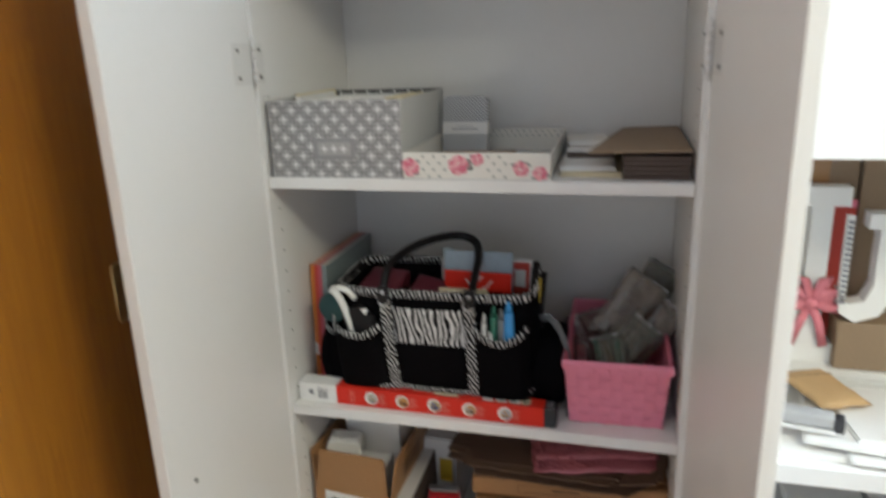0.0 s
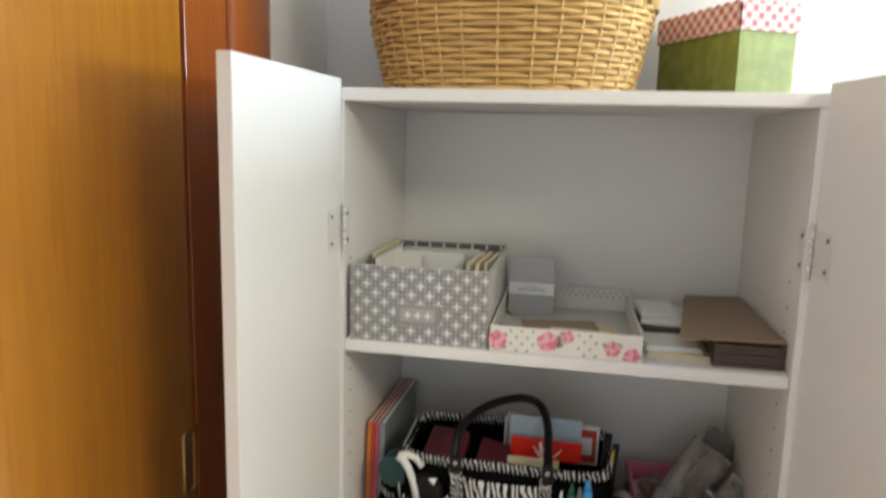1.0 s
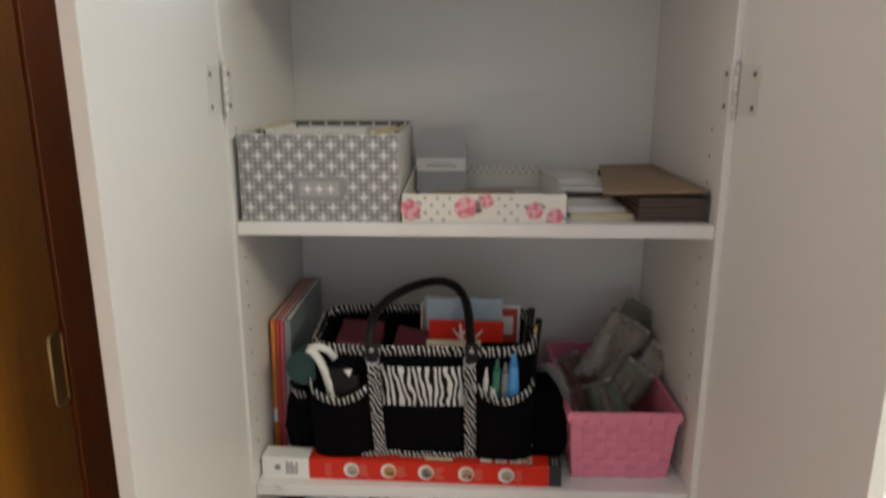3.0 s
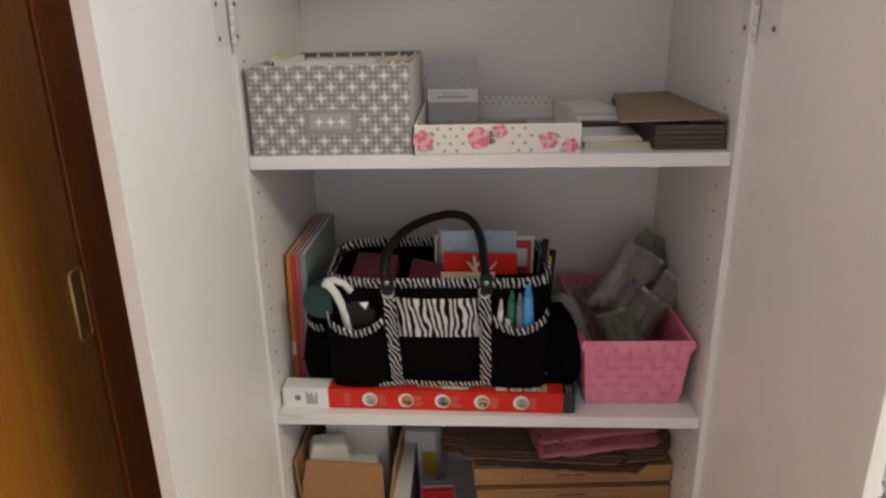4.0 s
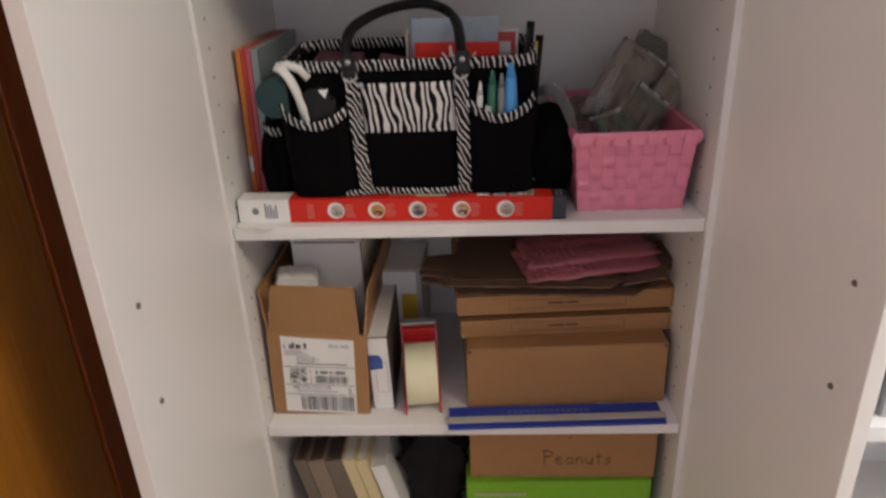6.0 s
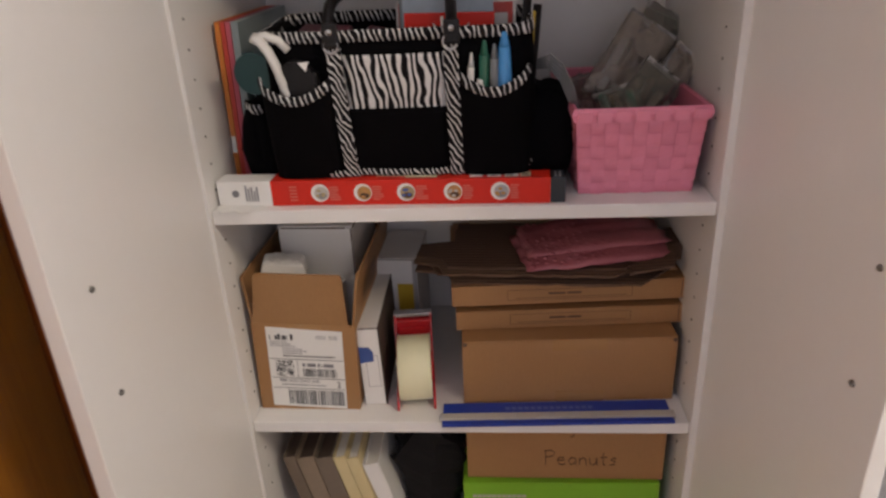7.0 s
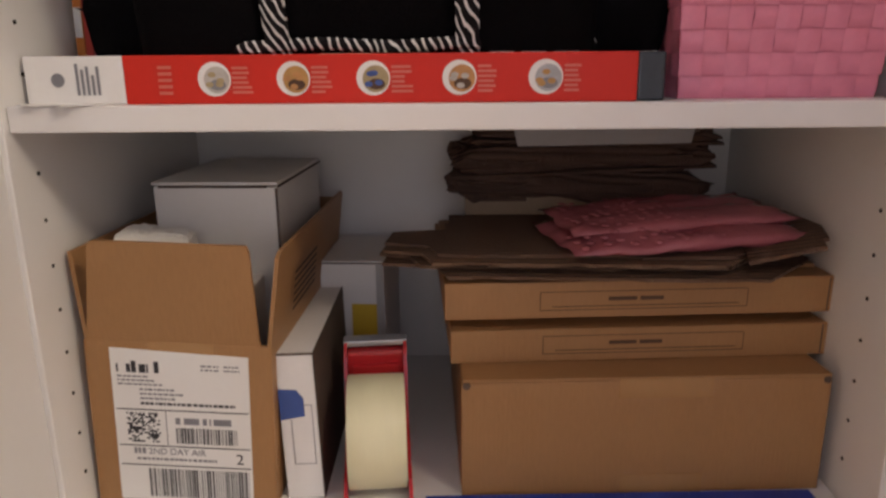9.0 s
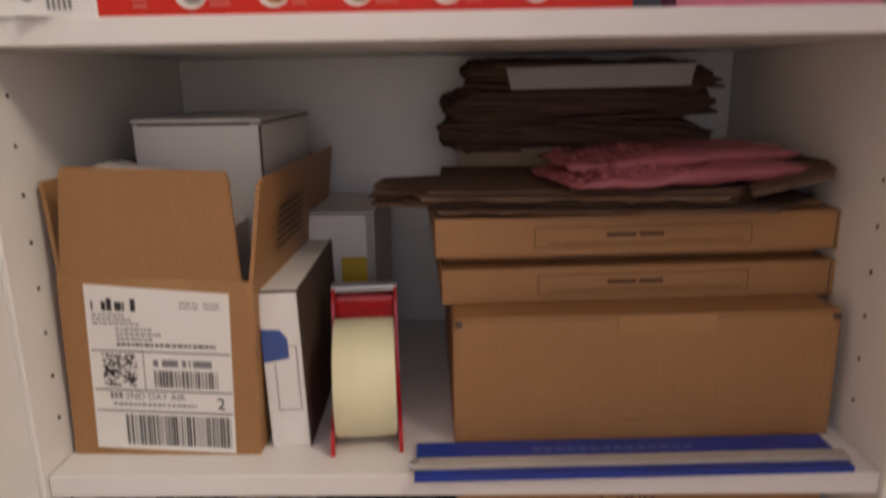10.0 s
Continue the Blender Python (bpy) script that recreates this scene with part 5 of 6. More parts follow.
fl2 = thing("packed_item", (0.012, 0.045, SH3 + 0.0035), "white papers packed upright in the shipping box", "papers")
part("paper_block", box(0, 0.112, 0, 0.070, 0, 0.160, 0.003), M["white_card"], fl2)

fbx = thing("flat_white_box", (0.1495, 0.044, SH3), "flat white card box standing on its narrow side", "box", rz=1.0, ry=-1.5)
part("box_body", box(0, 0.029, 0, 0.165, 0, 0.1225, 0.0012), M["white_card"], fbx)
part("seam", box(0.0285, 0.0294, -0.0006, 0.165, 0.0, 0.1228), M["kraft_dark"], fbx)
part("seam", box(0.0, 0.0294, -0.0006, 0.0, 0.1212, 0.1228), M["kraft_dark"], fbx)
tb = bmesh.new()
tb.faces.new([tb.verts.new((x, -0.0005, z)) for x, z in ((0.0002, 0.068), (0.019, 0.071), (0.019, 0.086), (0.014, 0.093), (0.0002, 0.094))])
part("blue_patch", tb, M["blue_print"], fbx, "blue printed patch")
tb = bmesh.new()
for x0, x1, z0, z1 in ((0.008, 0.0086, 0.030, 0.068), (0.008, 0.025, 0.030, 0.0306), (0.0244, 0.025, 0.030, 0.080), (0.019, 0.025, 0.080, 0.0806)):
    bar(tb, x0, x1, z0, z1, -0.0005)
part("outline_print", tb, M["grey_ink"], fbx)

# packing tape dispenser
td = thing("tape_gun", (0.2185, 0.068, SH3), "red plastic packing tape dispenser with a pale roll", "tape dispenser", rz=6.0)


def drum(r0, r1, x0, x1, n=40):
    bm = bmesh.new()
    rings = [[bm.verts.new((x, r * math.cos(2 * math.pi * k / n), 0.0460 + r * math.sin(2 * math.pi * k / n))) for k in range(n)] for x, r in ((x0, r0), (x0, r1 - 0.0008), (x0 + 0.0008, r1), (x1 - 0.0008, r1), (x1, r1 - 0.0008), (x1, r0))]
    for u, v in zip(rings, rings[1:] + rings[:1]):
        for k in range(n):
            bm.faces.new((u[k], u[(k + 1) % n], v[(k + 1) % n], v[k]))
    bmesh.ops.recalc_face_normals(bm, faces=bm.faces)
    return bm


part("tape_roll", drum(0.026, 0.0450, -0.0225, 0.0225), M["roll"], td, "pale yellow roll of packing tape", True)
part("core", drum(0.022, 0.026, -0.0215, 0.0215), M["card"], td, "", True)
for s in (-1, 1):
    bm = bmesh.new()
    out = [(-0.036, 0.0), (0.052, 0.0), (0.066, 0.012), (0.068, 0.070), (0.062, 0.101), (0.046, 0.103), (0.038, 0.094), (0.030, 0.068), (0.022, 0.038), (0.0, 0.026), (-0.028, 0.018), (-0.038, 0.008)]
    x0, x1 = (-0.0265, -0.0235) if s < 0 else (0.0235, 0.0265)
    f = [bm.verts.new((x0, y_, z_)) for y_, z_ in out]
    g = [bm.verts.new((x1, y_, z_)) for y_, z_ in out]
    bm.faces.new(f)
    bm.faces.new(g[::-1])
    for k in range(len(out)):
        n_ = (k + 1) % len(out)
        bm.faces.new((f[k], f[n_], g[n_], g[k]))
    bmesh.ops.recalc_face_normals(bm, faces=bm.faces)
    part("side_plate", bm, M["red_plastic"], td, "red plastic side plate")
part("cross_bar", box(-0.0235, 0.0235, 0.040, 0.060, 0.074, 0.097, 0.003), M["red_plastic"], td)
part("tension_flap", box(-0.020, 0.020, 0.034, 0.040, 0.060, 0.087, 0.002), M["red_plastic"], td)
part("hub", cyl((-0.024, 0, 0.0460), (0.024, 0, 0.0460), 0.021, 24), M["red_plastic"], td, "", True)
part("blade", box(-0.027, 0.027, 0.046, 0.060, 0.0995, 0.1045, 0.001), M["steel"], td, "grey steel cutting blade")

vb = thing("tall_white_box", (0.1515, 0.205, SH3), "tall white box with a yellow printed patch at the back", "box", rz=-3)
part("box_body", box(0, 0.062, 0, 0.108, 0, 0.149, 0.0012), M["white_card"], vb)
part("lid_line", box(-0.0003, 0.0623, -0.0004, 0.1085, 0.1463, 0.1475), M["kraft_dark"], vb)
part("yellow_patch", box(0.030, 0.0618, -0.0006, 0.0, 0.060, 0.106), M["yellow"], vb, "yellow printed patch")
part("side_print", box(0.0545, 0.0621, -0.0008, -0.0006, 0.02, 0.146), M["grey_card"], vb)

big = thing("brown_carton", (0.2860, 0.046, SH3), "large closed brown cardboard carton with shiny tape", "carton", rz=2.2)
part("carton_body", box(0, 0.284, 0, 0.235, 0, 0.0975, 0.0022), M["card"], big)
part("top_flap", box(0.001, 0.283, -0.0006, 0.117, 0.0978, 0.1002, 0.0008), M["card"], big)
part("top_flap", box(0.001, 0.283, 0.119, 0.235, 0.0978, 0.1002, 0.0008), M["card"], big)
part("tape_strip", box(0.120, 0.192, -0.0011, -0.0007, 0.083, 0.0994), M["tape"], big, "clear shiny tape")
part("tape_strip", box(0.125, 0.190, -0.0005, -0.0001, 0.0, 0.017), M["tape"], big, "clear shiny tape")
for x in (0.004, 0.280):
    part("corner_slot", cyl((x, -0.0008, 0.0952), (x, 0.004, 0.0952), 0.0030, 10), M["kraft_dark"], big)


def flat_carton(loc, w, rz, label, tall, top):
    c = thing("flat_carton", loc, label, "carton", "flat cartons in the stack", rz=rz)
    part("carton_body", box(0, w, 0, 0.215, 0.0003, tall, 0.0016), M["card"], c)
    part("lid", box(0.004, w - 0.004, 0.0240, 0.215, tall + 0.0003, top, 0.0007), M["card"], c)
    part("side_gap", box(w - 0.005, w - 0.004, -0.0004, 0.0, 0.001, tall - 0.001), M["kraft_dark"], c)
    pr = bmesh.new()
    x0, x1, z0, z1, q = w * 0.240, w * 0.772, 0.0066, 0.0215, 0.0007
    for a in ((x0, x1, z0, z0 + q), (x0, x1, z1, z1 + q), (x0, x0 + q, z0, z1), (x1, x1 + q, z0, z1), (x0 + 0.010, x1 - 0.006, z0 + 0.0028, z0 + 0.0036)):
        bar(pr, *a, -0.0004)
    part("printed_frame", pr, M["brown_ink"], c)
    for a, b_ in ((0.415, 0.488), (0.496, 0.556)):
        pr = bmesh.new()
        bar(pr, w * a, w * b_, 0.0140, 0.0172, -0.0004)
        part("printed_bar", pr, M["brown_ink"], c)
    return c


flat_carton((0.2780, 0.074, SH3 + 0.1004), 0.303, 3.4, "flat brown cardboard carton on the large carton", 0.0275, 0.0362)
flat_carton((0.2735, 0.074, SH3 + 0.1368), 0.309, 3.5, "flat brown cardboard carton on top of another", 0.0300, 0.0333)
zt = SH3 + 0.1704
rnd = random.Random(8)
for k in range(5):
    x0, x1 = 0.232 + rnd.uniform(-0.014, 0.02), 0.556 + rnd.uniform(-0.02, 0.012)
    y0, y1 = 0.066 + 0.007 * ((k * 2) % 5) + rnd.uniform(-0.003, 0.004), 0.250
    c = thing("cardboard_sheet", (0, 0, zt + 0.0028 * k), "flattened brown corrugated cardboard sheet in a pile", "cardboard", "flattened cardboard sheets")
    n1 = x0 + rnd.uniform(0.03, 0.06)
    torn = [(n1 + (x1 - 0.05 - n1) * q / 16, y0 + 0.012 * (1 - q / 16) + rnd.uniform(-0.0028, 0.0028)) for q in range(17)]
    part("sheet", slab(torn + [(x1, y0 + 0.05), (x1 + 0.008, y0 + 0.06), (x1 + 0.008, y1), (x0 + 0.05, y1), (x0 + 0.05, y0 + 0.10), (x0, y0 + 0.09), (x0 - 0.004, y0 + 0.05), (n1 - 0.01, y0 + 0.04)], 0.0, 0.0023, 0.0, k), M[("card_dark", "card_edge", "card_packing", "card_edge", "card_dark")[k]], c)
for k, (x0, y0, x1, y1, z0, z1) in enumerate(((0.520, 0.095, 0.572, 0.200, 0.010, 0.025), (0.505, 0.075, 0.560, 0.150, 0.008, 0.018))):
    c = thing("cardboard_flap", (x0, y0, zt + z0 + 0.0022), "bent brown cardboard flap on the pile", "cardboard", rz=-18, ry=-14, rx=4)
    part("flap", slab([(0, 0), (x1 - x0, 0.01), (x1 - x0, y1 - y0), (0, y1 - y0)], 0, 0.003, 0.0, k), M["card_dark"], c)
bw_ = thing("bubble_wrap", (0.464, 0.146, zt + 0.0120), "folded sheet of pink bubble wrap on the cardboard pile", "bubble wrap", rz=9)
for k, (w, d, h, z, dx, dy) in enumerate(((0.205, 0.120, 0.020, 0.010, 0.0, 0.0), (0.196, 0.108, 0.016, 0.021, 0.002, 0.016))):
    bm = cushion(w, d, h, 18, 0.22, k * 3.1 + 2)
    bmesh.ops.transform(bm, matrix=pose(dx, dy, z, 0, -2, 0), verts=bm.verts)
    lay = part("film_layer", bm, M["bubble"], bw_, "", True)
    bub = bmesh.new()
    for i in range(int(w / 0.0105)):
        for j in range(int(d / 0.0105)):
            x, yv = -w / 2 + 0.008 + 0.0105 * i, -d / 2 + 0.008 + 0.0105 * j + (0.005 if i % 2 else 0)
            u, v = 2 * x / w, 2 * yv / d
            if abs(u) > 0.93 or abs(v) > 0.95:
                continue
            if (k == 0 and v > -0.2) or (k == 1 and v > -0.25 and rnd.random() < 0.55) or rnd.random() < 0.12:
                continue
            x, yv = x + rnd.uniform(-0.0016, 0.0016), yv + rnd.uniform(-0.0016, 0.0016)
            kk = max(0.0, (1 - abs(u) ** 2.6) * (1 - abs(v) ** 2.6)) ** 0.5
            cc = 0.22 * h * noise.noise(Vector((u * 2.6 + k * 3.1 + 2, v * 2.6, 1 + k * 3.1 + 2)))
            bmesh.ops.create_icosphere(bub, subdivisions=2, radius=0.0036 if k == 0 else 0.0030, matrix=Matrix.LocRotScale((x + dx, yv + dy, z + h / 2 * kk + cc - 0.0006), None, (1, 1, (0.42 if k == 0 else 0.26) + 0.2 * noise.noise(Vector((u * 7, v * 7, k))))))
    tagged(part("bubble_film", bub, M["bubble"], lay, "", True), kind="stuff")
# torn kraft paper pushed into the back of the shelf
for k, (x, y, z, w, d, h, ry, rx, mt) in enumerate(((0.405, 0.275, zt + 0.040, 0.262, 0.070, 0.034, 2, -12, "card_packing"), (0.405, 0.270, zt + 0.076, 0.255, 0.080, 0.034, -2, 10, "card_packing"), (0.415, 0.262, zt + 0.098, 0.235, 0.090, 0.022, 1, 4, "card_packing"))):
    c = thing("crumpled_kraft", (x, y, z), "crumpled dark brown packing card behind the bubble wrap", "packing paper", "packing paper at the back", rx=rx, ry=ry)
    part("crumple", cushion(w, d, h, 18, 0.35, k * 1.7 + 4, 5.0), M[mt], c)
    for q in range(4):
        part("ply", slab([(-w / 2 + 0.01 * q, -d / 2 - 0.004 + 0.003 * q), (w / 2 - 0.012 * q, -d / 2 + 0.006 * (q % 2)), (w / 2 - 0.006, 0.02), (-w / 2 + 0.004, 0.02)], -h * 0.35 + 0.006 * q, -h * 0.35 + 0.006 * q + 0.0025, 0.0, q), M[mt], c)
c = thing("paper_sheet", (0.340, 0.2095, zt + 0.086), "pale grey paper strip stuck on the packing paper", "paper", rz=1, rx=72)
part("sheet", slab([(0, 0), (0.160, 0.002), (0.166, 0.022), (-0.004, 0.020)], 0, 0.0012, 0.0, 3), M["box_grey"], c)
c = thing("printed_card_sheet", (0.292, 0.2535, zt), "brown card sheet with faint print standing at the back", "cardboard", rx=-6)
part("sheet", box(0, 0.20, 0, 0.003, 0, 0.052, 0.0008), M["kraft"], c)
tb = bmesh.new()
for q in range(2):
    bar(tb, 0.018, 0.062 + 0.022 * q, 0.026 + 0.008 * q, 0.030 + 0.008 * q, -0.0003)
part("faint_print", tb, M["brown_ink"], c)

# trimming ruler on the shelf edge
ru = thing("craft_ruler", (0.2585, -0.004, SH3), "blue metal craft ruler with a grey clear guide rail", "ruler", rz=1.8)
part("ruler_blade", box(0.001, 0.302, 0.022, 0.0445, 0.0, 0.0045, 0.0008), M["blue"], ru, "wide blue ruler blade")
part("front_strip", box(0.0, 0.303, -0.001, 0.0075, 0.0, 0.0045, 0.0008), M["blue"], ru, "narrow blue ruler strip")
part("guide_rail", box(-0.002, 0.306, 0.0085, 0.0205, 0.0, 0.0065, 0.0014), M["rail"], ru, "grey clear guide rail")
part("end_knob", cyl((-0.0035, 0.0145, 0.004), (0.0035, 0.0145, 0.004), 0.0034, 10), M["steel"], ru)
tk = bmesh.new()
for k in range(60):
    x = 0.006 + 0.005 * k
    d_ = 0.005 if k % 5 == 0 else 0.0028
    tk.faces.new([tk.verts.new(c) for c in ((x, 0.0443 - d_, 0.0047), (x + 0.0006, 0.0443 - d_, 0.0047), (x + 0.0006, 0.0443, 0.0047), (x, 0.0443, 0.0047))])
for k in range(14):
    x = 0.085 + 0.0085 * k
    tk.faces.new([tk.verts.new(c) for c in ((x, 0.028, 0.0047), (x + 0.0062, 0.028, 0.0047), (x + 0.0062, 0.034, 0.0047), (x, 0.034, 0.0047))])
tagged(part("tick_marks", tk, M["tick_ink"], ru), kind="stuff")

# ---- lower shelf ----
for x, w, mt, h, lean, lab in (
        (0.0670, 0.0190, "dark_file", 0.244, -12.0, "brown-grey box file leaning on the lower shelf"),
        (0.0885, 0.0270, "file_tan", 0.243, -12.4, "faded brown folder leaning on the lower shelf"),
        (0.1175, 0.0270, "dark_file", 0.243, -12.8, "brown-grey box file leaning on the lower shelf"),
        (0.1475, 0.0190, "buff", 0.246, -13.4, "buff paper folder leaning on the lower shelf"),
        (0.1690, 0.0180, "buff", 0.245, -13.8, "buff paper folder leaning on the lower shelf"),
        (0.1960, 0.0240, "white_card", 0.234, -15.5, "white folder leaning on the lower shelf")):
    c = thing("box_file", (x, 0.045, BOT), lab, "file", "leaning files", ry=lean)
    part("cover", box(0, w * 0.09, 0, 0.25, 0, h, 0.0006), M[mt], c)
    part("cover", box(w * 0.91, w, 0, 0.25, 0, h - 0.002, 0.0006), M[mt], c)
    part("spine", box(w * 0.02, w * 0.98, -0.002, 0.0, 0, h - 0.001, 0.0012), M[mt], c)
    part("page_block", box(w * 0.10, w * 0.90, 0.001, 0.248, 0.002, h - 0.005), M["kraft_dark" if mt in ("dark_file", "file_tan") else "paper"], c)
nb = thing("nylon_bag", (0.232, 0.165, BOT), "black nylon bag slumped beside the files", "bag")
bm = cushion(0.27, 0.19, 0.105, 20, 0.30, 5.5, 6.0)
bmesh.ops.transform(bm, matrix=pose(-0.020, 0, 0.138, 0, 104, 0), verts=bm.verts)
part("bag_body", bm, M["black_bag"], nb)
gn = thing("green_carton", (0.2815, 0.040, BOT), "bright lime green card box under a brown carton", "carton", rz=0.5)
part("carton_body", box(0, 0.279, 0, 0.26, 0, 0.183, 0.0015), M["lime"], gn)
part("lid", box(-0.001, 0.280, -0.001, 0.261, 0.165, 0.1985, 0.0015), M["lime"], gn)
tb = bmesh.new()
for k in range(11):
    bar(tb, 0.012 + 0.0072 * k, 0.018 + 0.0072 * k, 0.171, 0.1765, -0.0014)
part("printed_bar", tb, M["rail"], gn)
pn = thing("brown_carton", (0.2870, 0.050, BOT + 0.1988), "brown carton with handwritten word, on a green box", "carton", rz=-0.3)
part("carton_body", box(0, 0.279, 0, 0.235, 0, 0.100, 0.0018), M["card"], pn)
part("carton_lid", box(-0.001, 0.280, -0.001, 0.236, 0.1003, 0.1035, 0.001), M["card"], pn)


def handwriting(letters, x, z, size, gap, parent):
    """Pen strokes: each letter is a list of strokes, in letter heights."""
    for strokes in letters:
        bm = bmesh.new()
        for st in strokes:
            tube([(x + size * u, -0.0008, z + size * v) for u, v in st], 0.0007, 5, False, 1.0, bm)
        part("pen_letter", bm, M["brown_ink"], parent)
        x += size * (max(u for st in strokes for u, v in st) + gap)


P_ = [[(0.0, 1.0), (0.02, 0.0)], [(-0.05, 0.95), (0.3, 1.02), (0.5, 0.85), (0.4, 0.62), (0.02, 0.52)]]
E_ = [[(0.0, 0.28), (0.36, 0.34), (0.32, 0.52), (0.14, 0.55), (0.0, 0.36), (0.06, 0.08), (0.26, 0.0), (0.42, 0.08)]]
A_ = [[(0.38, 0.46), (0.16, 0.52), (0.0, 0.28), (0.10, 0.02), (0.34, 0.12), (0.40, 0.46), (0.42, 0.0)]]
N_ = [[(0.0, 0.5), (0.02, 0.0)], [(0.02, 0.34), (0.2, 0.52), (0.34, 0.42), (0.38, 0.0)]]
U_ = [[(0.0, 0.5), (0.04, 0.1), (0.2, 0.0), (0.36, 0.14), (0.38, 0.5)], [(0.38, 0.5), (0.42, 0.0)]]
T_ = [[(0.14, 0.85), (0.15, 0.08), (0.28, 0.0)], [(0.0, 0.52), (0.34, 0.56)]]
S_ = [[(0.34, 0.46), (0.16, 0.52), (0.06, 0.38), (0.3, 0.24), (0.28, 0.06), (0.0, 0.02)]]
G_ = [[(0.36, 0.46), (0.1, 0.5), (0.0, 0.25), (0.14, 0.04), (0.36, 0.16), (0.38, 0.5), (0.36, -0.3), (0.1, -0.4)]]
handwriting([P_, E_, A_, N_, U_, T_, S_], 0.112, 0.026, 0.026, 0.17, pn)
handwriting([P_, A_, N_, G_], 0.112, 0.083, 0.018, 0.17, pn)

# ---- the shelf unit beside the cabinet ----
sx0, sx1 = 0.604, 1.30
su = thing("shelf_unit", (sx0, 0.0, 0.0), "white open shelf unit with a closed upper cupboard", "shelf unit")
for x in (0.0, sx1 - sx0 - 0.018):
    part("side_panel", box(x, x + 0.018, 0.0, 0.335, 0.0, 1.80, 0.001), M["melamine"], su)
for z in (0.08, 0.45, 0.80, 1.119):
    part("shelf", box(0.0185, sx1 - sx0 - 0.0185, 0.0 if z < 1 else -0.03, 0.330, z - 0.026, z, 0.0012), M["melamine"], su)
part("cupboard_front", box(0.0, sx1 - sx0, -0.020, -0.002, 1.509, 1.80, 0.0012), M["melamine"], su)
part("cupboard_floor", box(0.0185, sx1 - sx0 - 0.0185, 0.0, 0.330, 1.509, 1.527), M["melamine"], su)
part("back_panel", box(0.0185, sx1 - sx0 - 0.0185, 0.330, 0.335, 0.06, 1.79), M["melamine"], su)
part("top_panel", box(0.0185, sx1 - sx0 - 0.0185, 0.0, 0.330, 1.782, 1.80), M["melamine"], su)
SZ = 1.119
for k, (x, w) in enumerate(((0.716, 0.122), (0.841, 0.112), (0.956, 0.11))):
    c = thing("brown_carton", (x, 0.278 - 0.006 * (k % 2), SZ), "plain brown cardboard box at the back of the shelf", "carton", "boxes on the shelf unit")
    part("carton_body", box(0, w, 0, 0.050, 0, 0.352, 0.0015), M["kraft"], c)
    part("carton_lid", box(-0.0008, w + 0.0008, -0.0008, 0.051, 0.3525, 0.362, 0.001), M["kraft"], c)
    part("tape_strip", box(w / 2 - 0.02, w / 2 + 0.02, -0.0014, -0.0009, 0.30, 0.3615), M["tape"], c)
LZB = SZ + 0.0315
c = thing("red_board", (0.782, 0.266, SZ), "dull red board leaning on the boxes", "board")
part("board", box(0, 0.055, 0, 0.006, 0.0, 0.284, 0.001), M["scarlet"], c)
part("board_edge", box(0, 0.055, -0.001, 0.0, 0.272, 0.284), M["rose"], c)
c = thing("paper_ream", (0.722, 0.196, SZ), "thick stack of white paper under the wooden letters", "papers")
for k in range(6):
    part("paper_block", box(0.001 * (k % 3), 0.19 - 0.002 * (k % 2), 0.001 * (k % 2), 0.066, 0.0052 * k, 0.0052 * k + 0.0048, 0.0005), M["paper"], c)
ll = thing("white_letter", (0.744, 0.226, LZB), "white wooden letter I with a red ribbon bow", "letter")
part("letter_body", plate([(0, 0), (0.074, 0), (0.074, 0.032), (0.052, 0.032), (0.052, 0.25), (0.074, 0.25), (0.074, 0.279), (0, 0.279), (0, 0.25), (0.022, 0.25), (0.022, 0.032), (0, 0.032)], 0, 0.03), M["paper"], ll)
bow = part("ribbon_bow", tube([(0.016, -0.0045, 0.100), (0.034, -0.006, 0.101), (0.056, -0.0045, 0.100)], 0.008, 8, False, 0.35), M["fabric_red"], ll, "red ribbon bow", True)
for s in (-1, 1):
    for h_, w_ in ((0.022, 0.040), (-0.006, 0.046), (0.042, 0.024)):
        part("ribbon_loop", tube([(0.034, -0.006, 0.100), (0.034 + s * w_ * 0.5, -0.012, 0.100 + h_ * 0.9), (0.034 + s * w_, -0.010, 0.100 + h_), (0.034 + s * w_ * 0.6, -0.007, 0.100 + h_ * 0.4), (0.034, -0.006, 0.100)], 0.0075, 6, False, 0.3), M["fabric_red"], bow, "", True)
    part("ribbon_tail", tube([(0.034, -0.005, 0.10), (0.034 + s * 0.013, -0.008, 0.07), (0.034 + s * 0.024, -0.005, 0.030)], 0.0075, 6, False, 0.25), M["fabric_red"], bow, "", True)
knot = bmesh.new()
bmesh.ops.create_icosphere(knot, subdivisions=2, radius=0.009, matrix=Matrix.LocRotScale((0.034, -0.010, 0.100), None, (1, 0.6, 1)))
part("knot", knot, M["fabric_red"], bow, "", True)
jb = thing("small_carton", (0.796, 0.205, LZB), "small brown cardboard box under a wooden letter", "carton")
part("carton_body", box(0.020, 0.110, 0.002, 0.052, 0, 0.070, 0.0015), M["kraft"], jb)
part("carton_lid", box(0.019, 0.111, 0.001, 0.053, 0.0703, 0.076, 0.001), M["kraft"], jb)
lj = thing("white_letter", (0.812, 0.208, LZB + 0.0763), "white wooden letter J with a ribbed edge", "letter")
part("letter_body", plate([(0.000, 0.050), (0.012, 0.028), (0.034, 0.034), (0.044, 0.060), (0.044, 0.145), (0.028, 0.145), (0.028, 0.168), (0.104, 0.168), (0.104, 0.145), (0.078, 0.145), (0.076, 0.050), (0.056, 0.012), (0.024, 0.0), (0.002, 0.014)], 0, 0.03), M["paper"], lj)
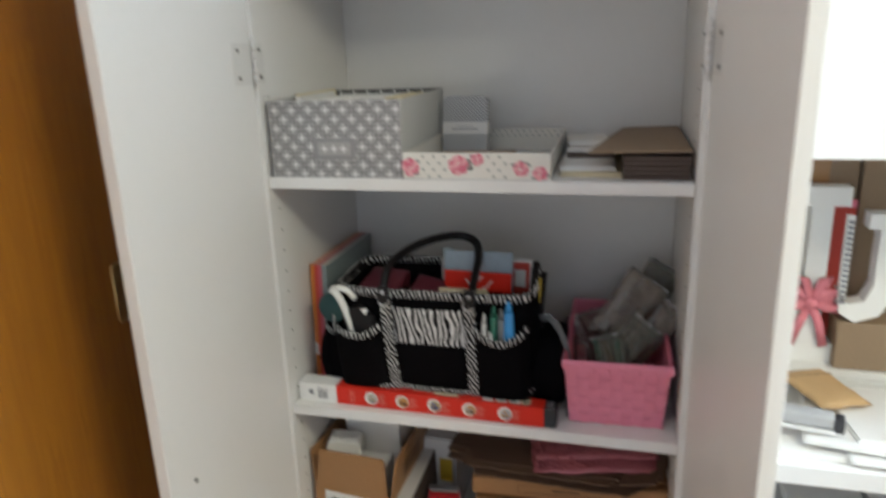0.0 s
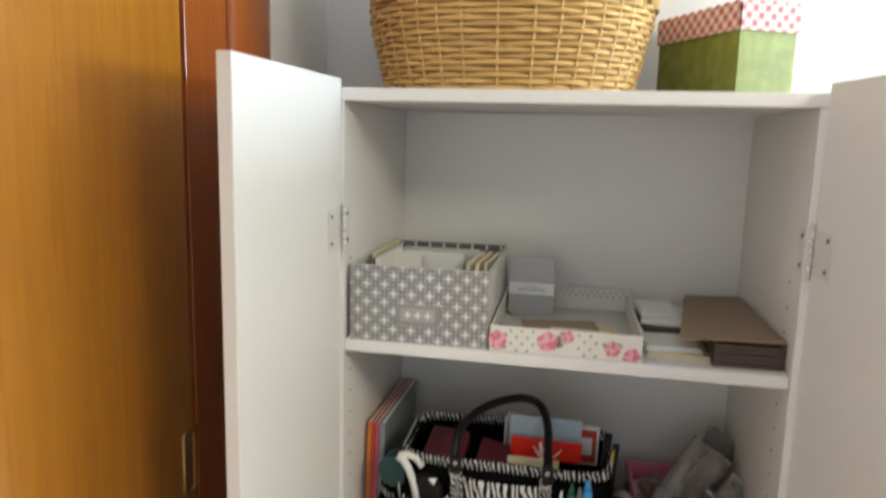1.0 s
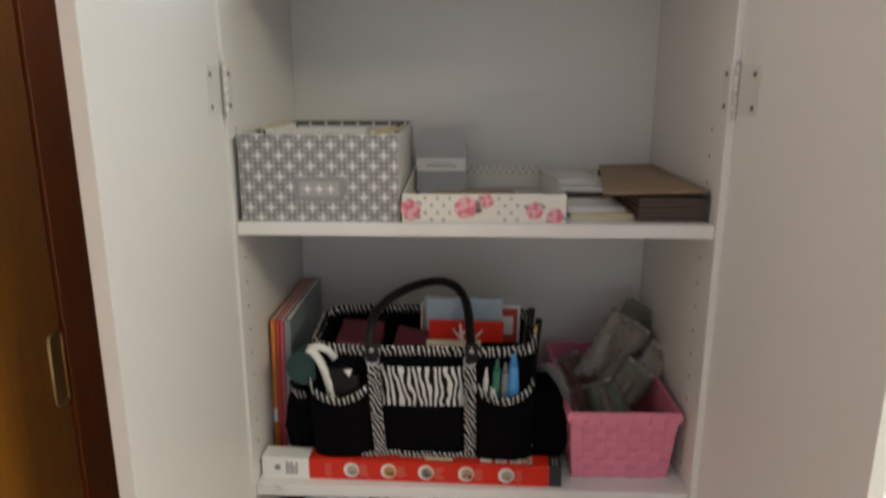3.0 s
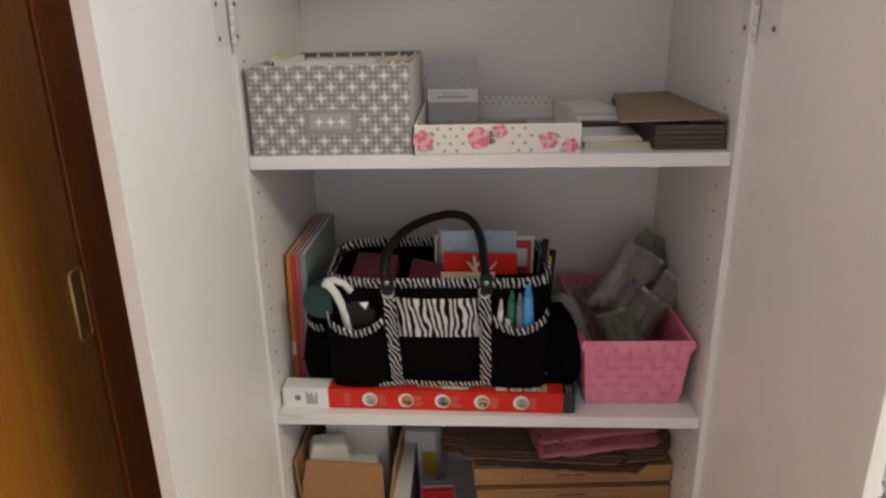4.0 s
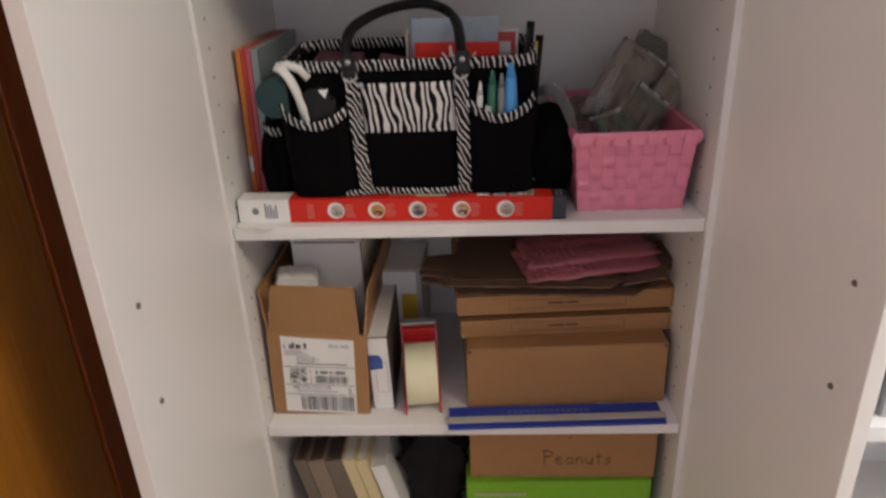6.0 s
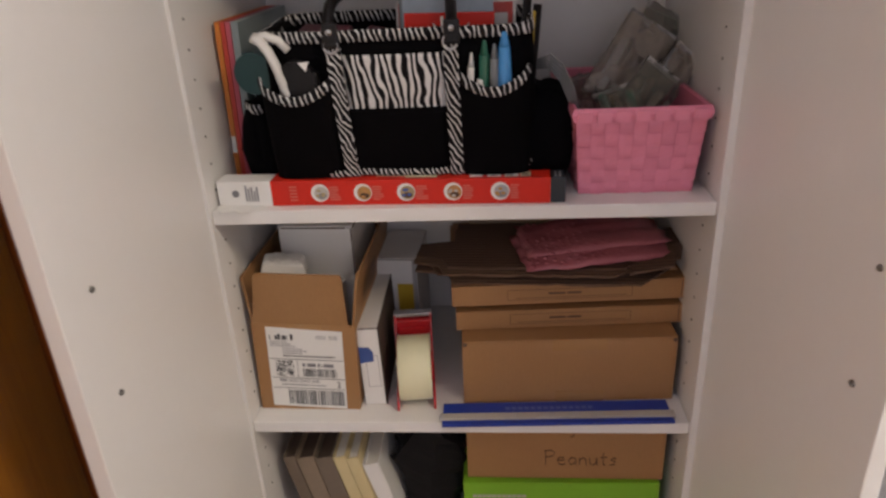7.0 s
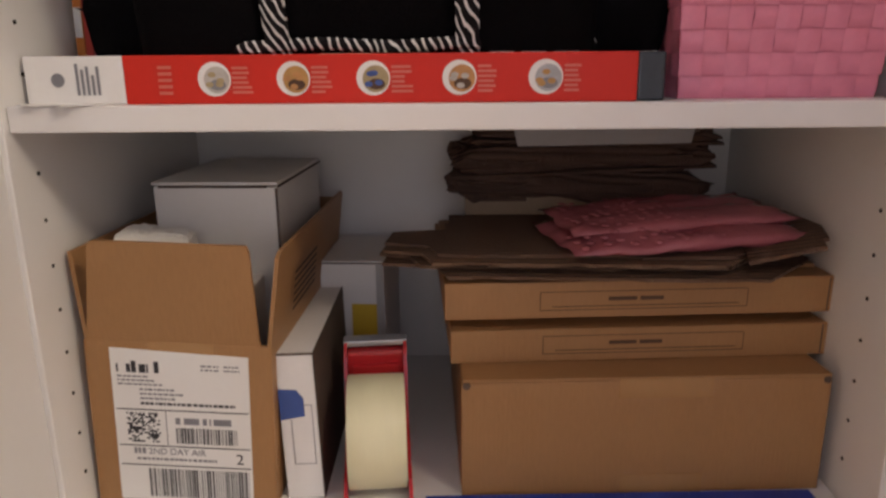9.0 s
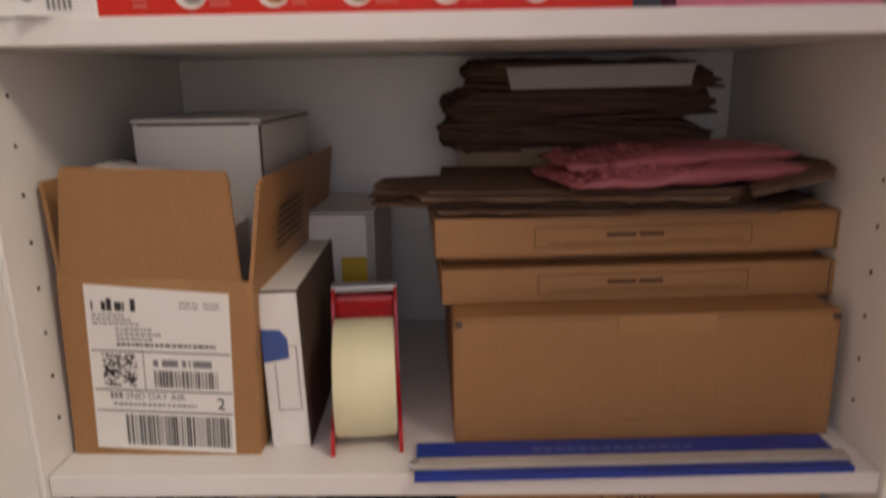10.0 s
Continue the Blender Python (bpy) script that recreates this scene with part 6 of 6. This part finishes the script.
for k in range(16):
    part("rib", box(0.000, 0.0075, -0.0015, 0.0, 0.030 + 0.0082 * k, 0.0345 + 0.0082 * k), M["grey_ink"], lj)
part("ribbed_edge", box(-0.001, 0.0085, 0.0, 0.012, 0.028, 0.164), M["paper"], lj)
for k, (x, y, rz, w, d) in enumerate(((0.700, -0.015, 4, 0.12, 0.19), (0.785, -0.020, -5, 0.12, 0.18), (0.86, 0.0, 8, 0.11, 0.17), (0.735, 0.005, -9, 0.11, 0.16), (0.80, 0.010, 6, 0.10, 0.15))):
    c = thing("paper_stack", (x, y, SZ + 0.0004 + 0.0045 * k), "white papers lying on the shelf", "papers", "papers on the shelf unit", rz=rz)
    part("paper_block", box(0, w, 0, d, 0, 0.0021, 0.0004), M["paper"], c)
    part("paper_block", box(0.003, w - 0.002, 0.002, d - 0.004, 0.0022, 0.0043, 0.0004), M["white_card"], c)
c = thing("tan_envelope", (0.785, 0.138, SZ + 0.030), "tan padded envelope lying on white papers", "envelope", rz=22)
part("envelope", cushion(0.075, 0.115, 0.013, 12, 0.1, 2.2, 6), M["tan"], c, "", True)
part("flap_edge", box(-0.036, 0.036, 0.030, 0.0315, 0.0052, 0.0066), M["kraft"], c)
c = thing("stapler", (0.690, 0.030, SZ + 0.0228), "grey stapler with a dark end on the shelf", "stapler", rz=-12)
part("stapler_body", box(0, 0.082, 0, 0.024, 0.008, 0.026, 0.005, 3), M["grey_card"], c, "", True)
part("stapler_base", box(0, 0.088, 0.002, 0.022, 0, 0.006, 0.002), M["white_card"], c)
part("stapler_end", box(0.083, 0.095, 0.001, 0.023, 0.004, 0.024, 0.004), M["ink"], c, "black plastic end")
c = thing("red_marker", (0.842, 0.020, SZ + 0.0292), "red marker lying on white papers", "pen")
part("barrel", cyl((0, 0, 0), (0.05, 0.02, 0), 0.005, 12), M["red"], c, "", True)
for k, x in enumerate((0.745, 0.86, 0.975)):
    c = thing("storage_bin", (x, 0.02, 0.8005), "grey cloth storage bin on the shelf", "bin", "bins on the shelf unit")
    part("bin_body", box(0, 0.105, 0, 0.26, 0, 0.19, 0.004), M["grey_card"], c)
    part("bin_rim", box(-0.001, 0.106, -0.001, 0.261, 0.175, 0.1915, 0.002), M["white_card"], c)

# ---- ceiling lamp ----
cl = thing("ceiling_lamp", (LAMP_X, LAMP_Y, ZC), "round white ceiling lamp", "lamp")
part("canopy", cyl((0, 0, -0.02), (0, 0, 0), 0.06, 28), M["melamine"], cl, "", True)
part("stem", cyl((0, 0, -0.15), (0, 0, -0.02), 0.008, 12), M["steel"], cl, "", True)
part("shade", cyl((0, 0, -0.163), (0, 0, -0.14), 0.24, 32, 0.08), M["melamine"], cl, "white lamp shade", True)
